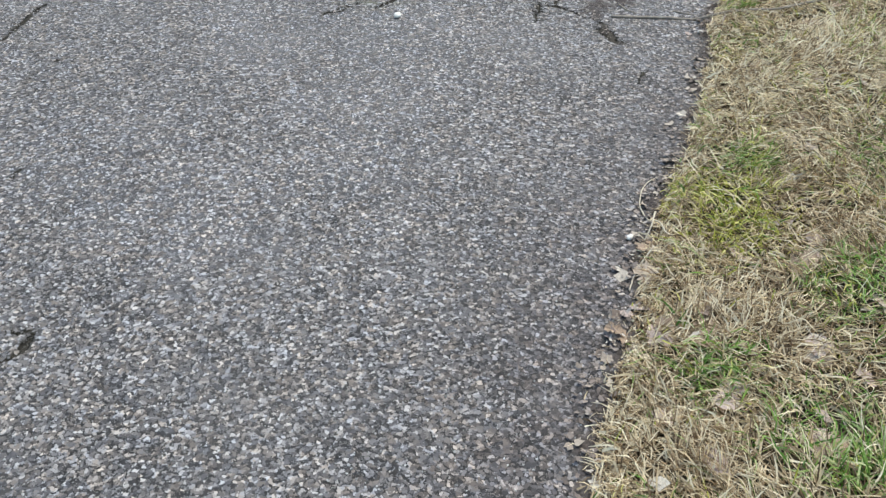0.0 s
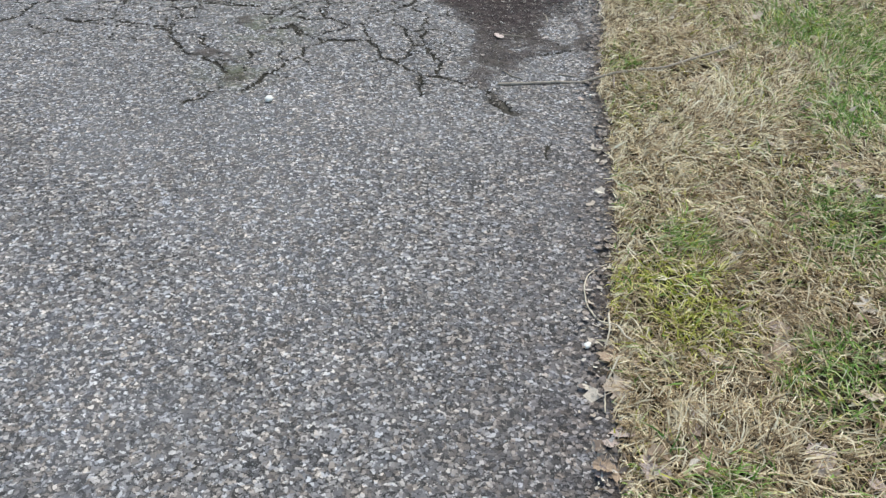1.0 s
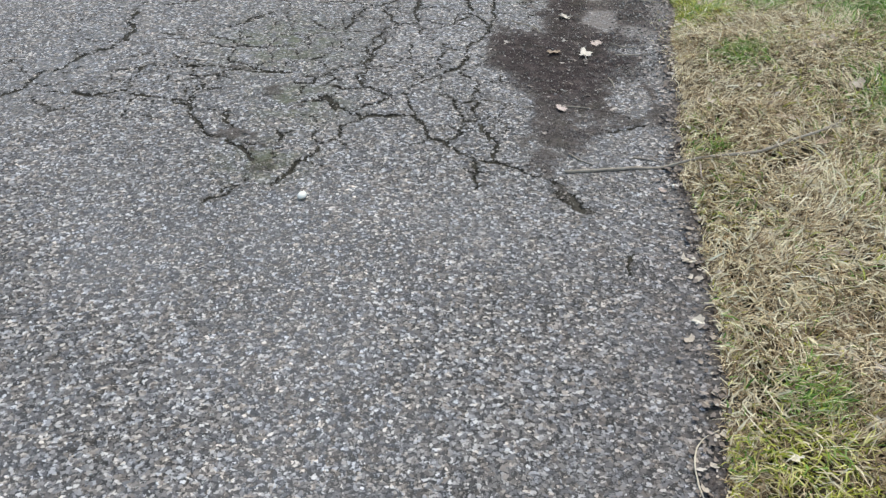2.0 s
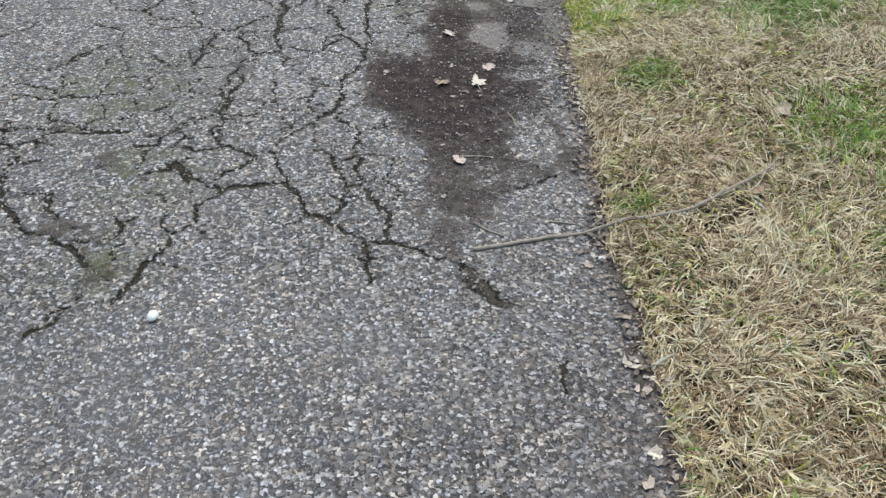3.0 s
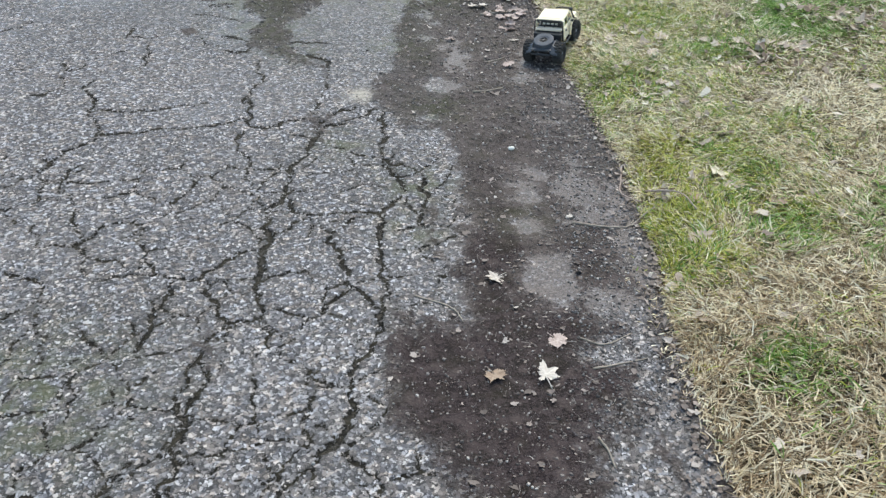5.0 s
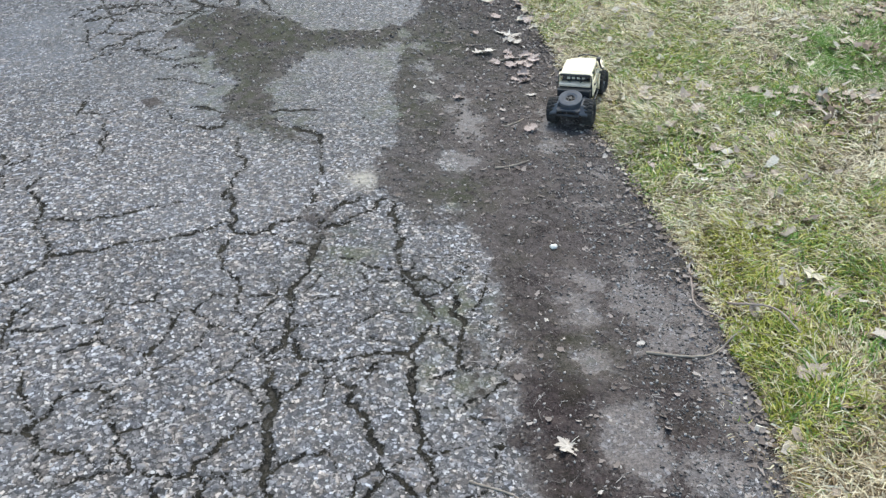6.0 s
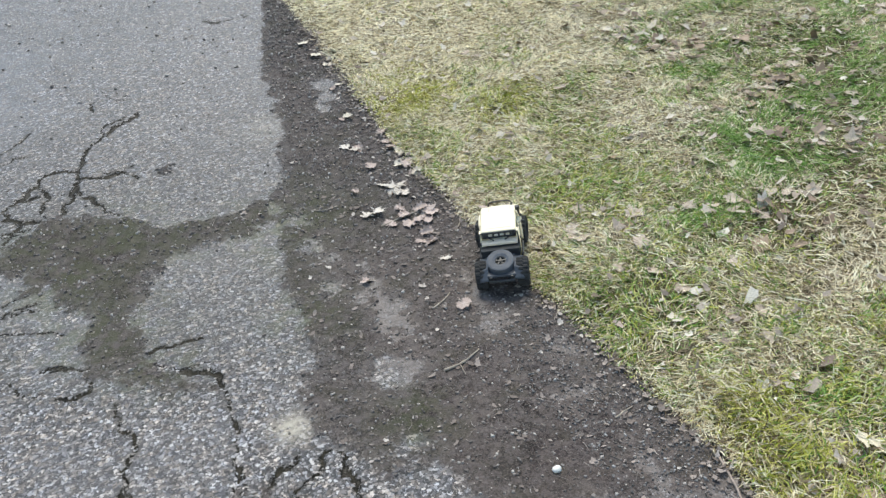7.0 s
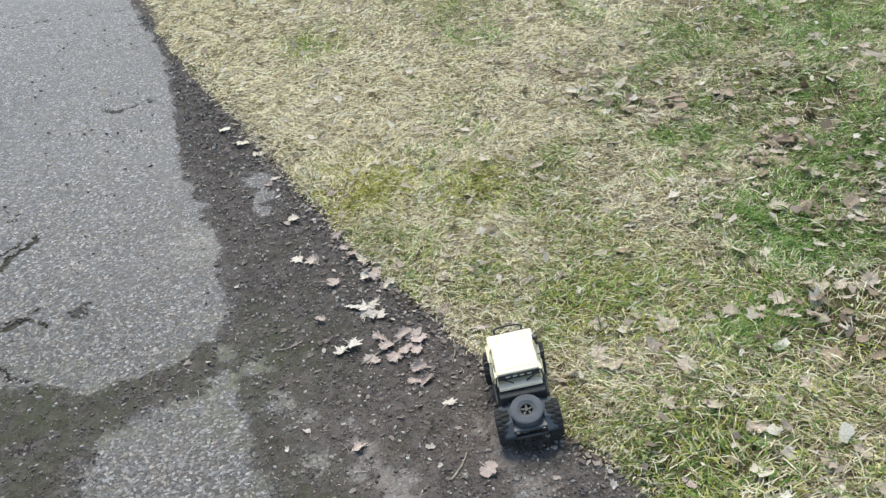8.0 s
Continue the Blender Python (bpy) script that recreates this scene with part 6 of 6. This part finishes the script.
def wheel(name, parent, m, label, rubber=None, lugs=1, nut=None):
    """A knobbly tyre on a five-spoke rim, turning about x."""
    hub = new(name)
    hub.parent = parent
    hub.matrix_local = m
    tagged(hub, label)
    w, r = TYRE_W / 2, TYRE_R
    part("tyre", lathe([(-w * 0.75, r * 0.42), (-w, r * 0.60), (-w * 0.98, r * 0.9), (-w * 0.85, r), (-w * 0.3, r), (0, r * 0.985), (w * 0.3, r), (w * 0.85, r), (w * 0.98, r * 0.9),
                        (w, r * 0.60), (w * 0.75, r * 0.42)], 54, lugs, 0.0035), rubber or M_TYRE, hub, "dusty black knobbly rubber tyre")
    rim = part("rim", lathe([(-w * 0.7, r * 0.43), (-w * 0.72, r * 0.37), (-w * 0.2, r * 0.33), (w * 0.2, r * 0.33), (w * 0.72, r * 0.37), (w * 0.7, r * 0.43)], 30), M_BLACK, hub, "black plastic wheel rim", True)
    for k in range(5):
        bm = slab(w * 0.25, w * 0.5, -0.0032, 0.0032, 0.003, r * 0.37, 0.001)
        bmesh.ops.rotate(bm, verts=bm.verts, cent=(0, 0, 0), matrix=Matrix.Rotation(2 * math.pi * k / 5, 3, "X"))
        part("spoke", bm, M_BLACK, rim)
    cap = bmesh.new()
    bmesh.ops.create_cone(cap, cap_ends=True, segments=16, radius1=0.0075, radius2=0.0055, depth=0.008)
    bmesh.ops.rotate(cap, verts=cap.verts, cent=(0, 0, 0), matrix=Matrix.Rotation(radians(90), 3, "Y"))
    bmesh.ops.translate(cap, verts=cap.verts, vec=(w * 0.55, 0, 0))
    part("hub_cap", cap, nut or M_STEEL, rim, "dull wheel nut")
    return hub


def toy_truck():
    """A cream pickup crawler: x across, y forward from the rear axle, z up."""
    t = new("toy_truck")
    tagged(t, "cream toy pickup truck with black deck and spare tyre", "toy truck")
    hw = 0.058
    # lower cab, doors and bonnet sides: one shell with wheel arches
    bm = bmesh.new()
    arch = [(0.215 + 0.058 * math.cos(a), 0.052 + 0.052 * math.sin(a)) for a in [math.pi * k / 9 for k in range(10)]]
    prism(bm, [(0.078, 0.062), (0.078, 0.112), (0.192, 0.114), (0.235, 0.112), (0.278, 0.106), (0.284, 0.098), (0.284, 0.078)] + [p for p in arch] + [(0.155, 0.058), (0.085, 0.058)], -hw, hw)
    bmesh.ops.bevel(bm, geom=[e for e in bm.edges if e.calc_face_angle(0) > 0.6], offset=0.004, segments=2, affect="EDGES", profile=0.5)
    body = part("cab_body", bm, M_CREAM, t, "cream painted cab and bonnet shell")
    part("bonnet_bulge", slab(-0.036, 0.036, 0.214, 0.268, 0.108, 0.1165, 0.003, 0.9), M_CREAM, body)
    for k in (-1, 1):
        part("arch_flare", rod(bmesh.new(), [Vector((k * (hw + 0.003), f, u)) for f, u in arch], 0.0045, 0.0045, 8), M_CREAM, body, smooth=True)
        part("door_line", slab(k * (hw + 0.0004) - 0.0008, k * (hw + 0.0004) + 0.0008, 0.150, 0.1516, 0.064, 0.112, 0.0003), M_BLACK, body, "dark gap at the door's edge")
        part("door_handle", slab(k * (hw + 0.002) - 0.0025, k * (hw + 0.002) + 0.0025, 0.100, 0.112, 0.098, 0.102, 0.001), M_BLACK, body, "black door handle")
        part("rock_slider", rod(bmesh.new(), [Vector((k * (hw + 0.007), 0.07, 0.052)), Vector((k * (hw + 0.010), 0.09, 0.05)), Vector((k * (hw + 0.010), 0.145, 0.05)), Vector((k * (hw + 0.006), 0.16, 0.053))], 0.0035, 0.0035, 8),
             M_BLACK, t, "black side rail", True)
    # roof and pillars
    roof = part("roof", slab(-0.053, 0.053, 0.080, 0.187, 0.143, 0.153, 0.0045, 0.96), M_CREAM, t, "cream painted cab roof")
    part("roof_rib", slab(-0.040, 0.040, 0.094, 0.178, 0.152, 0.1545, 0.001, 0.95), M_CREAM, roof)
    for k in (-1, 1):
        part("front_pillar", rod(bmesh.new(), [Vector((k * 0.055, 0.206, 0.112)), Vector((k * 0.050, 0.185, 0.148))], 0.0035, 0.0035, 6), M_CREAM, t)
        part("door_pillar", rod(bmesh.new(), [Vector((k * 0.055, 0.150, 0.112)), Vector((k * 0.051, 0.148, 0.148))], 0.0022, 0.0022, 6), M_CREAM, t)
        part("rear_pillar", slab(k * 0.0535 - 0.003, k * 0.0535 + 0.003, 0.079, 0.097, 0.110, 0.147, 0.001), M_CREAM, t)
        bm = bmesh.new()
        vs = [bm.verts.new((k * q, f, u)) for q, f, u in ((0.0545, 0.097, 0.112), (0.0545, 0.150, 0.112), (0.0545, 0.204, 0.112), (0.0505, 0.185, 0.146), (0.0505, 0.097, 0.146))]
        bm.faces.new(vs)
        bmesh.ops.solidify(bm, geom=bm.faces[:], thickness=0.0015)
        part("side_window", bm, M_GLASS, t, "dark side window").visible_shadow = False
        mirror = part("mirror", slab(k * 0.069 - 0.005, k * 0.069 + 0.005, 0.163, 0.168, 0.111, 0.122, 0.0015), M_BLACK, t, "black door mirror")
        part("mirror_arm", rod(bmesh.new(), [Vector((k * 0.057, 0.166, 0.112)), Vector((k * 0.066, 0.166, 0.114))], 0.0012, 0.0012, 6), M_BLACK, mirror)
    bm = bmesh.new()
    bm.faces.new([bm.verts.new(p) for p in ((-0.053, 0.206, 0.113), (0.053, 0.206, 0.113), (0.048, 0.187, 0.146), (-0.048, 0.187, 0.146))])
    bmesh.ops.solidify(bm, geom=bm.faces[:], thickness=0.0015)
    part("windscreen", bm, M_GLASS, t, "dark windscreen").visible_shadow = False
    for k in (-0.022, 0.022):
        part("wiper", rod(bmesh.new(), [Vector((k, 0.210, 0.1165)), Vector((k + 0.018, 0.206, 0.121)), Vector((k + 0.03, 0.205, 0.123))], 0.0011, 0.0008, 5), M_BLACK, t, "thin black wiper")
    # rear wall: window opening with a bar of lamps inside
    part("rear_wall", slab(-0.056, 0.056, 0.074, 0.080, 0.060, 0.112, 0.0015), M_BLACK, t, "black rear cab wall")
    # black lid added over the solid body to pass for a dark inside
    part("cab_lid", slab(-0.052, 0.052, 0.096, 0.188, 0.1125, 0.1165, 0.001), M_BLACK, t, "black lid standing in for the cab's dark inside")
    # moved out past the roof edge to look sky-lit in the camera's view
    part("rear_sill", slab(-0.052, 0.052, 0.0610, 0.0815, 0.1095, 0.1190, 0.0015), M_SILL, t, "cream sill set outside the rear window to fit the view")
    part("rear_header", slab(-0.050, 0.050, 0.0775, 0.084, 0.1425, 0.146, 0.001), M_BLACK, t, "black frame above the rear window")
    bar = part("light_bar", slab(-0.040, 0.040, 0.092, 0.100, 0.1225, 0.1345, 0.0015), M_BLACK, t, "black bar of small lamps")
    for k in range(4):
        part("lamp", slab(-0.034 + 0.0185 * k, -0.022 + 0.0185 * k, 0.0895, 0.0945, 0.1245, 0.1325, 0.001), M_LENS, bar, "pale square lamp lens")
    for k in (-1, 1):
        part("cage_bar", rod(bmesh.new(), spline([Vector((k * 0.057, 0.060, 0.080)), Vector((k * 0.057, 0.066, 0.115)), Vector((k * 0.054, 0.073, 0.146)), Vector((k * 0.046, 0.076, 0.151))], 4), 0.0019, 0.0019, 8), M_BLACK, t, "black roll cage tube", True)
        part("cage_brace", rod(bmesh.new(), [Vector((k * 0.048, 0.073, 0.147)), Vector((k * 0.016, 0.072, 0.122))], 0.0018, 0.0018, 6), M_BLACK, t, "thin black cage brace", True)
    part("cage_top", rod(bmesh.new(), [Vector((-0.048, 0.076, 0.150)), Vector((0.048, 0.076, 0.150))], 0.0019, 0.0019, 8), M_BLACK, t, smooth=True)
    # rear deck
    part("deck_front", slab(-0.056, 0.056, 0.042, 0.066, 0.074, 0.106, 0.004), M_BLACK, t, "black box behind the cab")
    deck = part("deck", slab(-0.044, 0.044, -0.052, 0.060, 0.070, 0.080, 0.003), M_DECK, t, "dark plastic rear deck")
    for k in (-1, 1):
        bm = bmesh.new()
        prism(bm, [(0.046, 0.082), (0.022, 0.092), (-0.026, 0.090), (-0.056, 0.070), (-0.058, 0.063), (-0.028, 0.083), (0.020, 0.085), (0.044, 0.076)], k * 0.040, k * 0.070)
        for v in bm.verts:
            if abs(v.co.x) > 0.06:
                v.co.z -= 0.012
                v.co.y += 0.012 if v.co.y < -0.04 else 0.0
        bmesh.ops.bevel(bm, geom=bm.edges[:], offset=0.0012, segments=1, affect="EDGES")
        part("rear_fender", bm, M_DECK, t, "dark angular rear wheel guard")
        part("tail_lamp", slab(k * 0.033 - 0.005, k * 0.033 + 0.005, -0.0565, -0.051, 0.070, 0.077, 0.001), M_BLACK, deck)
        part("shock", rod(bmesh.new(), [Vector((k * 0.036, -0.012, 0.045)), Vector((k * 0.032, 0.022, 0.078))], 0.005, 0.004, 8), M_STEEL, t, "dull metal shock absorber", True)
        part("bolt", slab(k * 0.040 - 0.002, k * 0.040 + 0.002, 0.040, 0.046, 0.080, 0.084, 0.001), M_STEEL, deck)
    wheel("spare_wheel", t, Matrix.Translation((0, -0.004, 0.094)) @ Euler((0, 0, radians(-90))).to_matrix().to_4x4() @ Euler((0, radians(-79), 0)).to_matrix().to_4x4() @ Matrix.Diagonal((0.62, 0.92, 0.92, 1)), "dusty blue-grey spare wheel lying on the deck", M_SPARE, 0, M_BLACK)
    part("spare_mount", slab(-0.012, 0.012, -0.012, 0.014, 0.079, 0.090, 0.002), M_BLACK, t)
    # chassis, axles, bumpers
    for k in (-1, 1):
        part("frame_rail", slab(k * 0.022 - 0.004, k * 0.022 + 0.004, -0.045, 0.275, 0.054, 0.066, 0.001), M_BLACK, t)
    part("gearbox", slab(-0.018, 0.018, 0.085, 0.165, 0.040, 0.062, 0.003), M_BLACK, t)
    for f in (0.0, 0.215):
        axle = part("axle", rod(bmesh.new(), [Vector((-0.062, f, TYRE_R)), Vector((0.062, f, TYRE_R))], 0.006, 0.006, 10), M_BLACK, t, smooth=True)
        part("differential", slab(-0.013, 0.013, f - 0.013, f + 0.013, TYRE_R - 0.013, TYRE_R + 0.013, 0.005), M_BLACK, axle)
    front = part("front_bumper", rod(bmesh.new(), [Vector((-0.058, 0.285, 0.070)), Vector((-0.042, 0.300, 0.070)), Vector((0.042, 0.300, 0.070)), Vector((0.058, 0.285, 0.070))], 0.0055, 0.0055, 10), M_BLACK, t, "black tube front bumper", True)
    part("bull_bar", rod(bmesh.new(), spline([Vector((-0.034, 0.298, 0.072)), Vector((-0.034, 0.302, 0.105)), Vector((0.034, 0.302, 0.105)), Vector((0.034, 0.298, 0.072))], 4), 0.0026, 0.0026, 8), M_BLACK, front, smooth=True)
    part("grille", slab(-0.046, 0.046, 0.2835, 0.287, 0.080, 0.100, 0.001), M_BLACK, t, "black front grille")
    for k in (-1, 1):
        part("headlight", slab(k * 0.040 - 0.008, k * 0.040 + 0.008, 0.286, 0.2895, 0.083, 0.098, 0.0015), M_LENS, t, "pale round-cornered headlight")
    part("rear_bumper", rod(bmesh.new(), [Vector((-0.040, -0.056, 0.060)), Vector((0.040, -0.056, 0.060))], 0.005, 0.005, 10), M_BLACK, t, "black rear bumper tube", True)
    part("snorkel", rod(bmesh.new(), spline([Vector((0.062, 0.245, 0.095)), Vector((0.064, 0.215, 0.104)), Vector((0.061, 0.205, 0.118)), Vector((0.058, 0.186, 0.156))], 5), 0.0035, 0.0035, 8), M_BLACK, t, "black snorkel pipe beside the windscreen", True)
    part("snorkel_head", slab(0.0515, 0.0645, 0.176, 0.190, 0.154, 0.166, 0.002), M_BLACK, t)
    for k in (-1, 1):
        for f in (0.0, 0.215):
            m = Matrix.Translation((k * 0.0645, f, TYRE_R))
            if k < 0:
                m = m @ Matrix.Rotation(math.pi, 4, "Z")
            if f > 0.1:
                m = Matrix.Translation((k * 0.0645, f, TYRE_R)) @ Matrix.Rotation(radians(-6), 4, "Z") @ (Matrix.Rotation(math.pi, 4, "Z") if k < 0 else Matrix.Identity(4))
            wheel("wheel", t, m, "black knobbly off-road wheel")
    broad = ("cab_body", "bonnet_bulge", "arch_flare", "door_line", "door_handle", "roof", "roof_rib", "front_pillar", "door_pillar", "rear_pillar", "side_window", "mirror", "mirror_arm",
             "windscreen", "rear_wall", "cab_lid", "rear_sill", "rear_header", "cage_bar", "cage_brace", "cage_top", "deck_front", "snorkel", "snorkel_head", "grille")
    for ob in t.children_recursive:
        if ob.type == "MESH" and ob.name.split(".")[0] in broad:
            for v in ob.data.vertices:
                v.co.x *= 1.09
    return t


truck = toy_truck()
truck.matrix_world = Matrix.Translation((0.703, 6.062, 0.009)) @ Euler((radians(6.5), radians(-6.0), radians(-31.5))).to_matrix().to_4x4()
